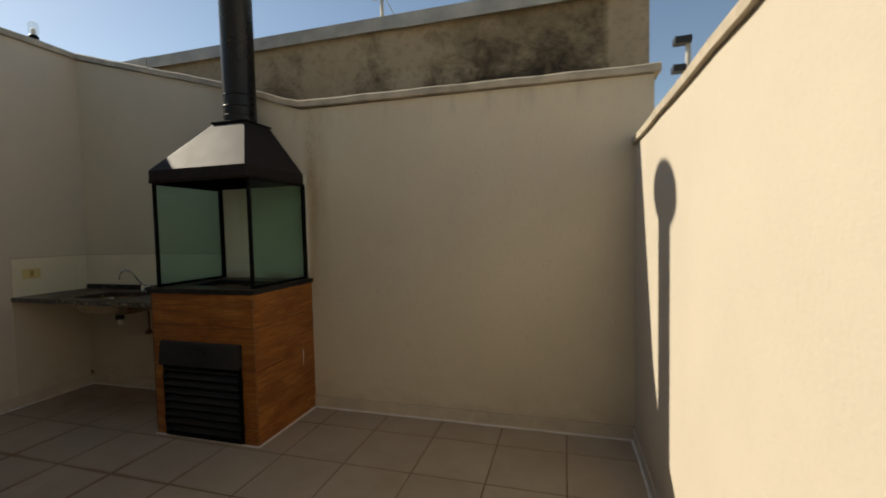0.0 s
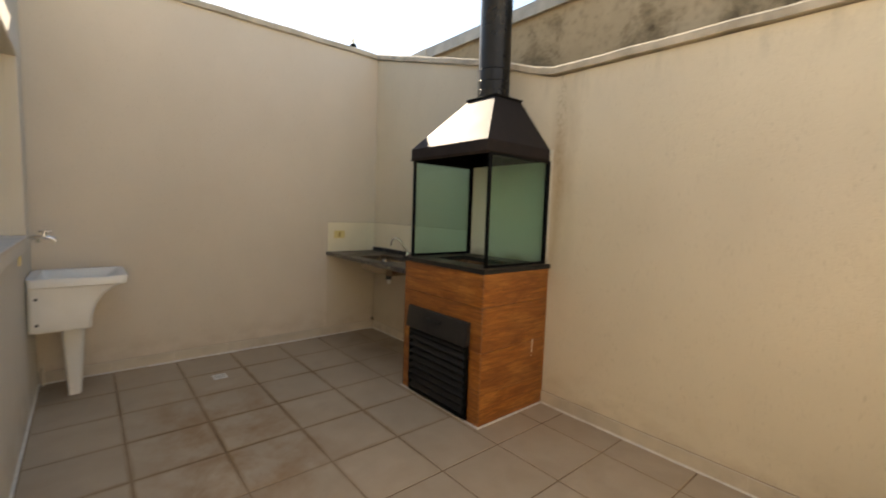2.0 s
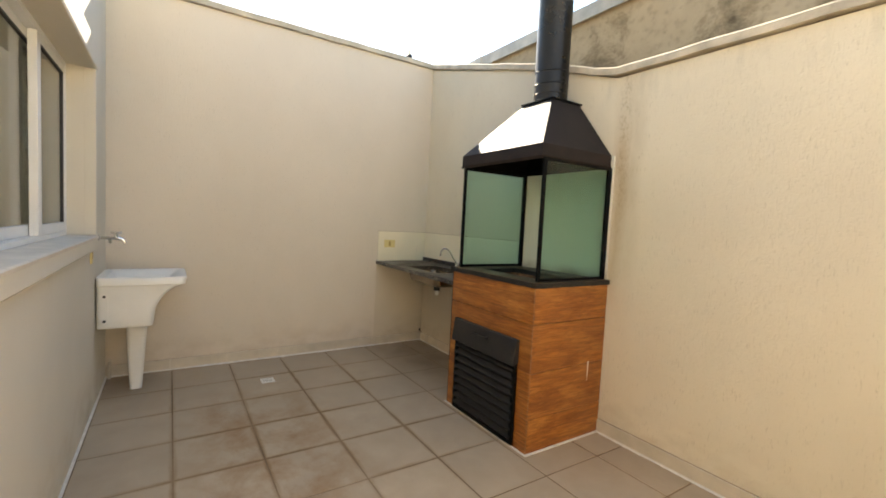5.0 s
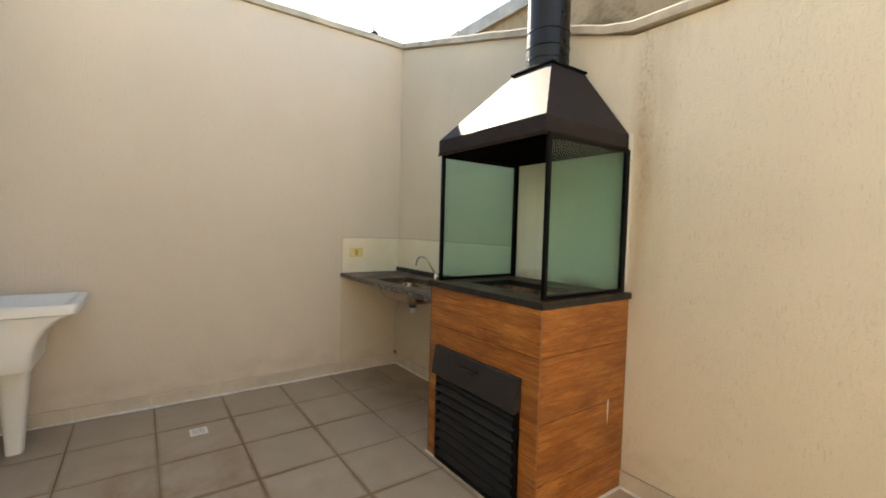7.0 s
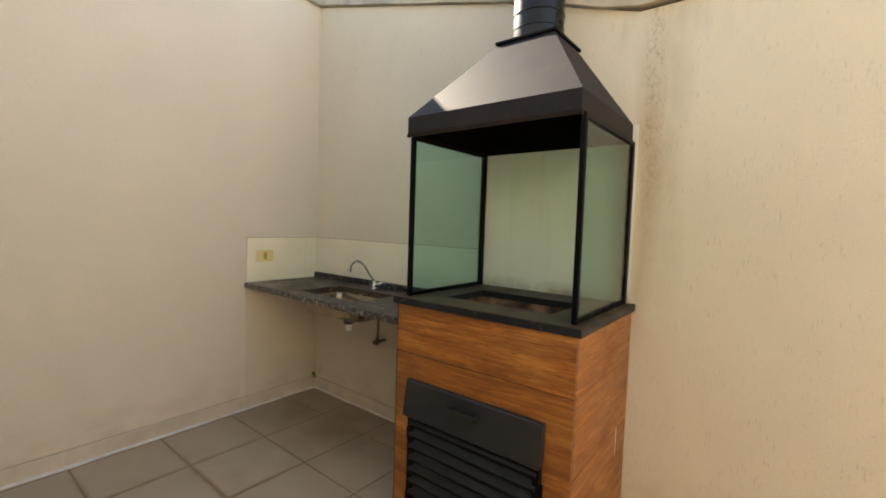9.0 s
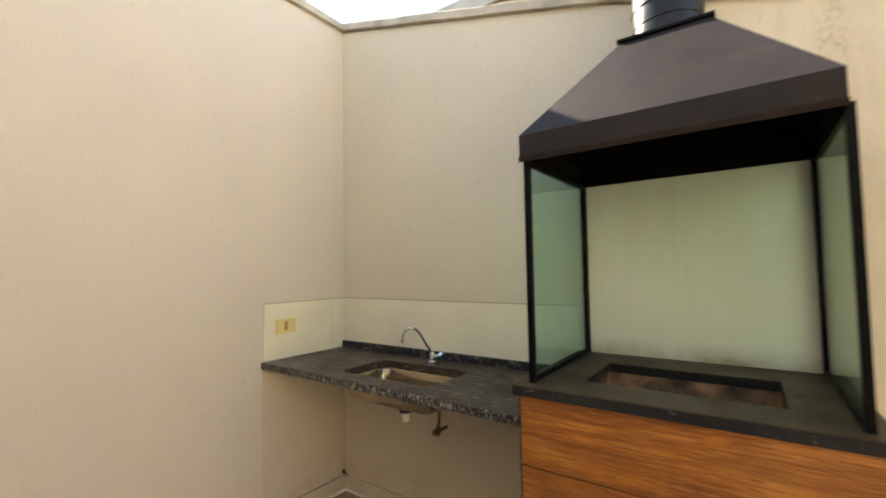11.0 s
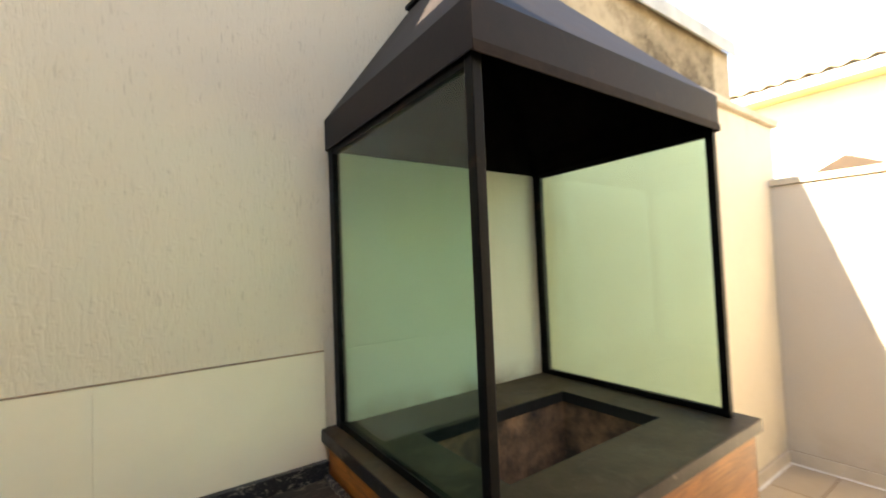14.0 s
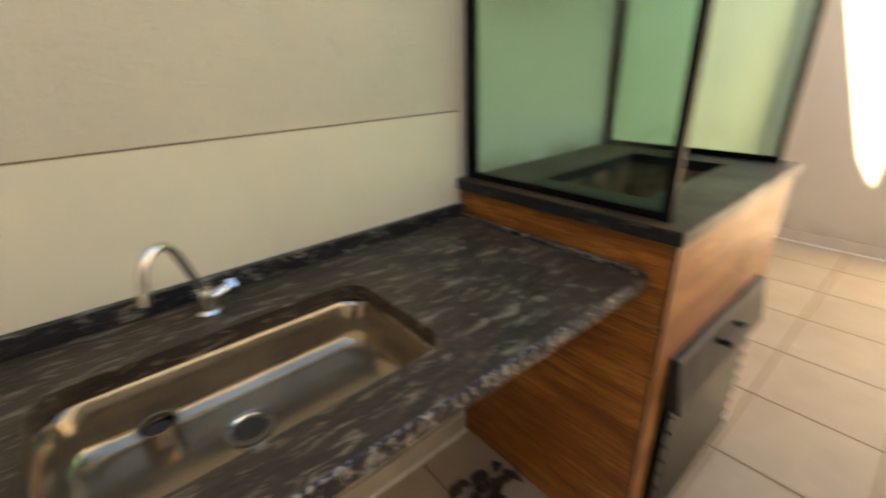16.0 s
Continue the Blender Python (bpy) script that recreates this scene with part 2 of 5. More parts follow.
def granite(name, base, vein, amount, stretch, spec=0.35, start=0.55):
    a = Mat(name, 0.35, spec=spec)
    v1 = a.noise(14, 7, stretch, 0.65, 0.9)
    v2 = a.noise(5, 5, stretch, 0.6, 1.4)
    grains = a.voronoi(95, (1, 1, 1))
    c = a.mix(a.ramp(v2, (0.35, 0.0), (0.65, 1.0)), base, tuple(v * 2.1 for v in base))
    c = a.mix(a.math("MULTIPLY", a.ramp(v1, (start, 0.0), (start + 0.11, 1.0)), amount), c, vein)
    c = a.mix(a.ramp(grains, (0.0, 0.3), (0.3, 0.0)), c, tuple(v * 0.6 for v in vein))
    a.color(c)
    dust = a.noise(3.5, 5)
    a.rough(a.ramp(dust, (0.3, 0.28), (0.7, 0.6)))
    a.bump((a.noise(60, 3), 0.0004))
    return a.m


def wood_tile_material():
    a = Mat("orange_brown_wood_tile", 0.34)
    a.shifted()
    g = a.noise(1.0, 7, (1.8, 1.8, 26.0), 0.6, 1.1)
    g2 = a.noise(1.0, 5, (9.0, 9.0, 170.0), 0.6, 0.4)
    blot = a.noise(3.2, 5, (1, 1, 2.4), 0.6, 0.8)
    c = a.mix(a.ramp(g, (0.32, 0.0), (0.68, 1.0)), (0.21, 0.062, 0.010), (0.52, 0.182, 0.030))
    c = a.mix(a.math("MULTIPLY", a.ramp(g2, (0.45, 0.0), (0.7, 1.0)), 0.45), c, (0.24, 0.075, 0.014))
    c = a.mix(a.math("MULTIPLY", a.ramp(blot, (0.50, 0.0), (0.66, 1.0)), 0.62), c, (0.17, 0.048, 0.009))
    pale = a.noise(2.3, 4, (1, 1, 2.8), 0.55, 0.5)
    c = a.mix(a.math("MULTIPLY", a.ramp(pale, (0.52, 0.0), (0.66, 1.0)), 0.55), c, (0.60, 0.26, 0.062))
    streak = a.noise(1.0, 6, (4.5, 4.5, 80.0), 0.65, 0.9)
    c = a.mix(a.math("MULTIPLY", a.ramp(streak, (0.48, 0.0), (0.62, 1.0)), 0.5), c, (0.135, 0.038, 0.008))
    light = a.noise(1.0, 5, (6.0, 6.0, 120.0), 0.6, 0.5)
    c = a.mix(a.math("MULTIPLY", a.ramp(light, (0.55, 0.0), (0.66, 1.0)), 0.5), c, (0.62, 0.27, 0.065))
    fleck = a.noise(1.0, 4, (13.0, 13.0, 230.0), 0.6, 0.8)
    c = a.mix(a.math("MULTIPLY", a.ramp(fleck, (0.54, 0.0), (0.62, 1.0)), 0.6), c, (0.10, 0.028, 0.007))
    board = a.noise(1.0, 2, (2.6, 2.6, 17.0), 0.4, 0.2)
    c = a.mix(a.math("MULTIPLY", a.ramp(board, (0.50, 0.0), (0.53, 1.0)), 0.32), c, (0.15, 0.045, 0.009))
    knot = a.math("MULTIPLY", a.ramp(a.voronoi(3.4, (1, 1, 3.2)), (0.02, 1.0), (0.16, 0.0)), a.ramp(g, (0.35, 1.0), (0.6, 0.2)))
    c = a.mix(a.math("MULTIPLY", knot, 0.5), c, (0.07, 0.022, 0.008))
    c = a.mix(a.math("MULTIPLY", a.rnd, 0.3), c, (0.22, 0.075, 0.018))
    a.color(c)
    a.rough(a.ramp(blot, (0.3, 0.32), (0.7, 0.5)))
    a.bump((g, 0.0008), (g2, 0.0003))
    return a.m


def moldy_material():
    a = Mat("mould_stained_render", 0.92, spec=0.2)
    x, z = a.axis(0), a.axis(2)
    n = a.noise(3.4, 10, (1, 1, 1.2), 0.72, 0.35)
    low = a.math("MULTIPLY_ADD", z, -1.15)
    low.node.inputs[2].default_value = 3.16
    wob = a.math("ADD", x, a.math("MULTIPLY", a.noise(5.0, 4), 0.25))
    right = a.band(wob, 1.22, 2.26, 0.14)
    spots = a.math("ADD", a.math("ADD", a.band(wob, -0.48, -0.12, 0.16), a.band(wob, 0.30, 0.56, 0.16)), a.band(wob, 0.86, 1.25, 0.2))
    m = a.math("ADD", a.math("ADD", n, a.math("MULTIPLY", low, 0.18)), a.math("ADD", a.math("MULTIPLY", right, 0.24), a.math("MULTIPLY", spots, 0.10)))
    m = a.math("MULTIPLY", m, a.band(x, -0.9, 2.17, 0.2))
    mould = a.ramp(m, (0.55, 0.0), (0.66, 0.55), (0.85, 1.0))
    black = a.ramp(a.math("ADD", m, a.math("MULTIPLY", low, 0.35)), (0.72, 0.0), (0.95, 1.0))
    base = a.mix(a.noise(6, 5), (0.33, 0.26, 0.165), (0.47, 0.375, 0.25))
    c = a.mix(a.math("MULTIPLY", mould, 0.85), base, (0.115, 0.082, 0.040))
    c = a.mix(a.math("MULTIPLY", black, 0.85), c, (0.030, 0.023, 0.017))
    c = a.mix(a.math("MULTIPLY", a.ramp(a.noise(22, 4), (0.5, 0.0), (0.7, 1.0)), 0.3), c, (0.12, 0.095, 0.06))
    a.color(c)
    a.bump((a.noise(4, 4), 0.01), (a.noise(50, 4), 0.002))
    return a.m


def glass(name, tint, rough=0.0):
    m = bpy.data.materials.new(name)
    m.use_nodes = True
    n, l = m.node_tree.nodes, m.node_tree.links
    n.remove(n["Principled BSDF"])
    tr = n.new("ShaderNodeBsdfTransparent")
    tr.inputs[0].default_value = (*tint, 1)
    gl = n.new("ShaderNodeBsdfGlossy")
    gl.inputs["Roughness"].default_value = rough
    lw = n.new("ShaderNodeLayerWeight")
    lw.inputs["Blend"].default_value = 0.5
    pw = n.new("ShaderNodeMath")
    pw.operation = "POWER"
    pw.inputs[1].default_value = 4.5
    l.new(lw.outputs["Facing"], pw.inputs[0])
    fr = n.new("ShaderNodeMath")
    fr.operation, fr.use_clamp = "MULTIPLY_ADD", True
    fr.inputs[1].default_value, fr.inputs[2].default_value = 0.9, 0.045
    l.new(pw.outputs[0], fr.inputs[0])
    mx = n.new("ShaderNodeMixShader")
    l.new(fr.outputs[0], mx.inputs[0])
    l.new(tr.outputs[0], mx.inputs[1])
    l.new(gl.outputs[0], mx.inputs[2])
    l.new(mx.outputs[0], n["Material Output"].inputs[0])
    return m


def black_steel(name, c=0.02, rough=0.42, spec=0.5, uneven=1.0, warm=1.0):
    a = Mat(name, rough, spec=spec)
    big = a.noise(7, 5)
    rust = a.ramp(a.noise(18, 6), (0.6, 0.0), (0.78, 1.0))
    col = a.mix(a.ramp(big, (0.3, 0.0), (0.7, 1.0)), (c, c * warm, c * 0.98 * warm), (c * 1.7, c * 1.6 * warm, c * 1.5 * warm))
    a.color(a.mix(a.math("MULTIPLY", rust, 0.35), col, (0.075, 0.04, 0.022)))
    a.rough(a.ramp(big, (0.3, rough - 0.08 * uneven), (0.7, rough + 0.12 * uneven)))
    a.bump((a.noise(120, 2), 0.0002))
    return a.m


def brick_lining():
    a = Mat("sooty_firebox_lining", 0.95)
    c = a.mix(a.ramp(a.noise(9, 5), (0.35, 0.0), (0.65, 1.0)), (0.05, 0.032, 0.022), (0.30, 0.165, 0.09))
    a.color(a.mix(a.ramp(a.noise(30, 4), (0.45, 0.0), (0.7, 0.6)), c, (0.03, 0.022, 0.018)))
    a.bump((a.noise(30, 5), 0.006))
    return a.m


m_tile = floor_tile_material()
m_grout = grout_material()
m_granite = granite("brown_black_granite", (0.026, 0.018, 0.0115), (0.36, 0.29, 0.20), 0.55, (1.1, 4.2, 4.2), start=0.53)
m_granite_up = granite("black_flecked_granite", (0.008, 0.008, 0.009), (0.34, 0.31, 0.26), 0.8, (2.4, 4.2, 3.4), start=0.54)
m_granite_black = granite("black_cut_granite", (0.006, 0.006, 0.006), (0.05, 0.045, 0.04), 0.3, (1.0, 1.0, 1.0))
m_slab_edge = granite("dull_black_slab_edge", (0.007, 0.007, 0.007), (0.22, 0.20, 0.17), 0.5, (1.2, 1.2, 2.0), start=0.57)
m_granite_edge = granite("broken_granite_edge", (0.013, 0.011, 0.010), (0.36, 0.31, 0.25), 0.95, (6.5, 6.5, 3.6), start=0.51)
m_granite_dark = granite("dusty_dark_granite", (0.036, 0.023, 0.012), (0.13, 0.10, 0.065), 0.25, (1.0, 1.0, 1.0), 0.15)
m_wood = wood_tile_material()
m_mould = moldy_material()
m_green = glass("green_glass", (0.715, 0.88, 0.832))
m_pane = glass("clear_window_glass", (0.9, 0.93, 0.91))
m_black = black_steel("black_painted_steel", 0.002, 0.42, 0.1)
m_hood = black_steel("black_hood_steel", 0.015, 0.62, 0.17, 0.25, 0.82)
m_pipe = black_steel("black_chimney_steel", 0.006, 0.30, 0.3)
m_plate = black_steel("charcoal_steel_plate", 0.014, 0.42, 0.35)
m_slat = black_steel("dull_black_louvre", 0.004, 0.38, 0.3)
m_rim = simple("rusty_black_steel", (0.05, 0.028, 0.018), 0.6, vary=0.4, scale=25)
m_rim_strip = simple("dull_rusty_rim", (0.022, 0.013, 0.009), 0.7, vary=0.4, scale=25, spec=0.1)
m_soot = simple("soot", (0.006, 0.005, 0.0045), 0.95, vary=0.4, scale=14, spec=0.05)
m_lining = brick_lining()
m_steel = simple("brushed_sink_steel", (0.34, 0.265, 0.18), 0.17, 0.8, vary=0.2, scale=8, bump=0.0001)
m_chrome = simple("chrome", (0.72, 0.71, 0.69), 0.12, 1.0, vary=0.05, bump=0)
m_bronze = simple("dull_brass", (0.20, 0.14, 0.08), 0.45, 1.0, vary=0.3, scale=30)
m_white = simple("white_plastic", (0.76, 0.74, 0.69), 0.38, vary=0.05, scale=4, bump=0.0002)
m_alu = simple("white_aluminium", (0.72, 0.71, 0.68), 0.35, vary=0.05, scale=6, bump=0)
m_seal = simple("black_seal", (0.015, 0.015, 0.014), 0.6, bump=0)
m_joint = simple("dark_brown_joint", (0.12, 0.045, 0.016), 0.8, bump=0)
m_splash = simple("cream_wall_tile", (0.78, 0.70, 0.53), 0.42, vary=0.06, scale=3, bump=0.0003, spec=0.22)
m_socket = simple("yellowed_cream_plastic", (0.70, 0.56, 0.24), 0.4, vary=0.06, bump=0)
m_socket_dark = simple("amber_plastic", (0.42, 0.26, 0.07), 0.4, bump=0)
m_sill = simple("weathered_stone_sill", (0.60, 0.535, 0.44), 0.8, vary=0.13, scale=8, bump=0.0015)
m_zinc = simple("grey_zinc_flashing", (0.43, 0.40, 0.34), 0.65, 0.15, vary=0.25, scale=5, bump=0.002)
m_cream_house = simple("sunny_cream_render", (0.70, 0.645, 0.52), 0.9, vary=0.06, scale=2, bump=0.001)
m_soffit = simple("ochre_soffit", (0.66, 0.47, 0.20), 0.8, vary=0.08)
m_fascia = simple("white_fascia", (0.78, 0.77, 0.74), 0.5, vary=0.05)
m_clay = simple("pale_clay_roof_tile", (0.42, 0.30, 0.19), 0.85, vary=0.3, scale=6, bump=0.002)
# brown clay with the shade on the outbuilding roof put into its colour
m_shaded_clay = simple("shaded_brown_clay_tile", (0.05, 0.032, 0.018), 0.85, vary=0.3, scale=6, bump=0.002)
m_ground = simple("bare_concrete_ground", (0.34, 0.31, 0.27), 0.9, vary=0.15, scale=2, bump=0.003)
m_bulb = glass("lamp_glass", (0.93, 0.93, 0.9), 0.05)
m_scratch = simple("exposed_white_ceramic", (0.75, 0.70, 0.62), 0.6)
m_dark = simple("dark_opening", (0.03, 0.027, 0.024), 0.8, bump=0)


# ---- mesh helpers ----
def box_bm(lo, hi, bevel=0.0, seg=2):
    bm = bmesh.new()
    bmesh.ops.create_cube(bm, size=1.0)
    size = Vector(hi) - Vector(lo)
    mid = (Vector(hi) + Vector(lo)) / 2
    for v in bm.verts:
        v.co = Vector((v.co.x * size.x, v.co.y * size.y, v.co.z * size.z)) + mid
    if bevel:
        bmesh.ops.bevel(bm, geom=bm.edges[:], offset=bevel, segments=seg, affect="EDGES", profile=0.5)
    return bm


def prism_bm(profile, lo, hi, axis=0, bevel=0.0):
    """A profile of pairs pushed along an axis (0: x with pairs y,z; 1: y with pairs x,z; 2: z with pairs x,y)."""
    bm = bmesh.new()

    def at(p, s):
        return ((s, p[0], p[1]), (p[0], s, p[1]), (p[0], p[1], s))[axis]

    a = [bm.verts.new(at(p, lo)) for p in profile]
    b = [bm.verts.new(at(p, hi)) for p in profile]
    bm.faces.new(a)
    bm.faces.new(b[::-1])
    k = len(a)
    for i in range(k):
        bm.faces.new((a[i], b[i], b[(i + 1) % k], a[(i + 1) % k]))
    bmesh.ops.recalc_face_normals(bm, faces=bm.faces[:])
    if bevel:
        bmesh.ops.bevel(bm, geom=bm.edges[:], offset=bevel, segments=2, affect="EDGES", profile=0.5)
    return bm


def tube_bm(points, radius, sides=12, closed_ends=True):
    """A round tube along a line of points; radius may be a list."""
    bm = bmesh.new()
    pts = [Vector(p) for p in points]
    rad = radius if isinstance(radius, (list, tuple)) else [radius] * len(pts)
    rings = []
    side = None
    for i, p in enumerate(pts):
        way = (pts[min(i + 1, len(pts) - 1)] - pts[max(i - 1, 0)]).normalized()
        if side is None:
            side = way.orthogonal().normalized()
        side = (side - way * side.dot(way)).normalized()
        up = way.cross(side)
        rings.append([bm.verts.new(p + rad[i] * (math.cos(2 * math.pi * j / sides) * side + math.sin(2 * math.pi * j / sides) * up)) for j in range(sides)])
    for r, s in zip(rings, rings[1:]):
        for j in range(sides):
            bm.faces.new((r[j], r[(j + 1) % sides], s[(j + 1) % sides], s[j]))
    if closed_ends:
        bm.faces.new(rings[0][::-1])
        bm.faces.new(rings[-1])
    bmesh.ops.recalc_face_normals(bm, faces=bm.faces[:])
    return bm


def lathe_bm(profile, center, sides=32):
    """Profile of (radius, z) turned round an upright axis."""
    bm = bmesh.new()
    rings = []
    for r, z in profile:
        if r < 1e-5:
            rings.append([bm.verts.new((center[0], center[1], center[2] + z))])
        else:
            rings.append([bm.verts.new((center[0] + r * math.cos(2 * math.pi * j / sides), center[1] + r * math.sin(2 * math.pi * j / sides), center[2] + z)) for j in range(sides)])
    for r, s in zip(rings, rings[1:]):
        for j in range(sides):
            k = (j + 1) % sides
            if len(r) == 1 and len(s) == 1:
                continue
            if len(r) == 1:
                bm.faces.new((r[0], s[k], s[j]))
            elif len(s) == 1:
                bm.faces.new((r[j], r[k], s[0]))
            else:
                bm.faces.new((r[j], r[k], s[k], s[j]))
    bmesh.ops.recalc_face_normals(bm, faces=bm.faces[:])
    return bm


def join_bm(*parts):
    out = bmesh.new()
    for p in parts:
        me = bpy.data.meshes.new("tmp")
        p.to_mesh(me)
        p.free()
        out.from_mesh(me)
        bpy.data.meshes.remove(me)
    return out


def mesh_of(bm, name, material, smooth=False):
    me = bpy.data.meshes.new(name)
    bm.to_mesh(me)
    bm.free()
    me.materials.append(material)
    if smooth:
        me.shade_smooth()
        me.set_sharp_from_angle(angle=radians(38))
    return me


def part(name, bm, material, parent, label="", smooth=False):
    ob = new(name, mesh_of(bm, name, material, smooth))
    ob.parent = parent
    if parent is not None:
        if parent.parent is None:
            ob.matrix_parent_inverse = Matrix.Translation(-parent.location)
    return tagged(ob, label)


def thing(name, label, category, base, group=""):
    """An empty at the thing's base; its parts are modelled in world metres."""
    ob = new(name)
    ob.empty_display_size = 0.1
    ob.location = base
    return tagged(ob, label, category, group)


def structure(name, bm, material, label="", category="", smooth=False):
    ob = new(name, mesh_of(bm, name, material, smooth))
    return tagged(ob, label, category, kind="structure")


# ---- plan ----
XL, XR, YB, YH = -2.565, 2.235, 7.01, 4.132
PITCH, GX, GY = 0.432, -1.652, 5.442

# ---- large structure ----
ground = structure("ground", box_bm((-60, -60, -0.6), (60, 60, -0.04)), m_ground, "bare concrete ground round the houses", "ground")
floor = structure("floor", box_bm((XL - 0.15, YH - 0.15, -0.04), (XR + 0.15, YB + 0.15, -0.0022)), m_grout, "courtyard floor with dirty brown tile joints", "floor")
room_floor = structure("room_floor", box_bm((XL, 1.2, -0.04), (XR, YH - 0.15, 0.0)), m_inner, "pale floor inside the house", "floor")

wall_left = structure("wall_left", box_bm((XL - 0.15, YH - 0.15, -0.04), (XL, YB + 0.15, 3.05)), m_wall, "tall beige scratched-plaster courtyard wall", "wall")
wall_back = structure("wall_back", prism_bm([(XL, -0.04), (2.345, -0.04), (2.345, 2.33), (-0.17, 2.355), (-0.9, 2.60), (XL, 3.045)], YB, YB + 0.15, 1), m_back,
                      "beige scratched-plaster wall with a sloping top and damp stains", "wall")
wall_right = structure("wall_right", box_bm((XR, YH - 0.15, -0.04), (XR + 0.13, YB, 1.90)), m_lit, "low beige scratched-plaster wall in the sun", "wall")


def coping(name, pts, across, label, parent, rise=0.052, half=0.105):
    """A capping strip that follows pts, with a drip on both sides."""
    bm = bmesh.new()
    rings = []
    n = Vector(across)
    for i, p in enumerate(pts):
        p = Vector(p)
        prof = ((-half, 0.0), (-half, rise * 0.8), (0.01 - half, rise), (0.0, rise + 0.012), (half - 0.01, rise), (half, rise * 0.8), (half, 0.0))
        rings.append([bm.verts.new(p + n * a + Vector((0, 0, b + 0.003 * math.sin(i * 2.3)))) for a, b in prof])
    for r, s in zip(rings, rings[1:]):
        for j in range(len(r)):
            k = (j + 1) % len(r)
            bm.faces.new((r[j], r[k], s[k], s[j]))
    bm.faces.new(rings[0][::-1])
    bm.faces.new(rings[-1])
    bmesh.ops.recalc_face_normals(bm, faces=bm.faces[:])
    return part(name, bm, m_cope, parent, label)


def spaced(a, b, n):
    a, b = Vector(a), Vector(b)
    return [a.lerp(b, i / n) for i in range(n + 1)]


coping("coping", spaced((XL - 0.075, YH - 0.1, 3.052), (XL - 0.075, YB + 0.18, 3.052), 14), (1, 0, 0), "cream cement coping", wall_left)
coping("coping", spaced((XL + 0.035, YB + 0.075, 3.045), (-0.9, YB + 0.075, 2.602), 8) + spaced((-0.8, YB + 0.075, 2.572), (-0.34, YB + 0.075, 2.415), 4)
       + spaced((-0.17, YB + 0.07, 2.368), (2.38, YB + 0.075, 2.336), 14), (0, 1, 0), "weathered cream coping", wall_back)
coping("coping", spaced((XR + 0.065, YH - 0.1, 1.902), (XR + 0.065, YB - 0.002, 1.902), 12), (1, 0, 0), "cream cement coping", wall_right, 0.045, 0.085)

# house wall with the window and the doorway
WX0, WX1, WZ0, WZ1 = -1.60, 0.68, 1.18, 2.145
DX0, DX1 = 1.2, 2.12
HOUSE_TOP = 3.5
def solid_wall(x0, x1, y0, y1, z0, z1, holes):
    """One wall along x with openings through it: a grid of cells, the open ones left out, and inner faces dropped."""
    xs_ = sorted({x0, x1, *(h[0] for h in holes), *(h[1] for h in holes)})
    zs_ = sorted({z0, z1, *(h[2] for h in holes), *(h[3] for h in holes)})
    full = {}
    for i_, (xa, xb) in enumerate(zip(xs_, xs_[1:])):
        for k_, (za, zb) in enumerate(zip(zs_, zs_[1:])):
            mx_, mz_ = (xa + xb) / 2, (za + zb) / 2
            full[i_, k_] = not any(h[0] < mx_ < h[1] and h[2] < mz_ < h[3] for h in holes)
    bm = bmesh.new()
    vs = {}

    def v(i_, y, k_):
        if (i_, y, k_) not in vs:
            vs[i_, y, k_] = bm.verts.new((xs_[i_], y, zs_[k_]))
        return vs[i_, y, k_]

    for (i_, k_), f_ in full.items():
        if not f_:
            continue
        for y in (y0, y1):
            bm.faces.new((v(i_, y, k_), v(i_ + 1, y, k_), v(i_ + 1, y, k_ + 1), v(i_, y, k_ + 1)))
        for di, dk, e0, e1 in ((-1, 0, (0, 0), (0, 1)), (1, 0, (1, 0), (1, 1)), (0, -1, (0, 0), (1, 0)), (0, 1, (0, 1), (1, 1))):
            if not full.get((i_ + di, k_ + dk), False):
                bm.faces.new((v(i_ + e0[0], y0, k_ + e0[1]), v(i_ + e1[0], y0, k_ + e1[1]), v(i_ + e1[0], y1, k_ + e1[1]), v(i_ + e0[0], y1, k_ + e0[1])))
    bmesh.ops.recalc_face_normals(bm, faces=bm.faces[:])
    return bm


wall_house = structure("wall_house", solid_wall(XL, XR, YH - 0.15, YH, -0.04, HOUSE_TOP, [(WX0, WX1, WZ0 - 0.024, WZ1), (DX0, DX1, -0.04, 2.12)]), m_house, "pale smooth-plastered house wall with a doorway", "wall")
room = structure("room_walls", join_bm(
    box_bm((XL - 0.15, 1.0, -0.04), (XL, YH - 0.15, HOUSE_TOP)),
    box_bm((XR, 1.0, -0.04), (XR + 0.13, YH - 0.15, HOUSE_TOP)),
    box_bm((XL, 1.0, -0.04), (XR, 1.2, HOUSE_TOP))), m_inner, "plain white room walls", "wall")
ceiling = structure("ceiling", box_bm((XL, 1.2, 2.6), (XR, YH - 0.15, 2.72)), m_inner, "plain white room ceiling", "ceiling")


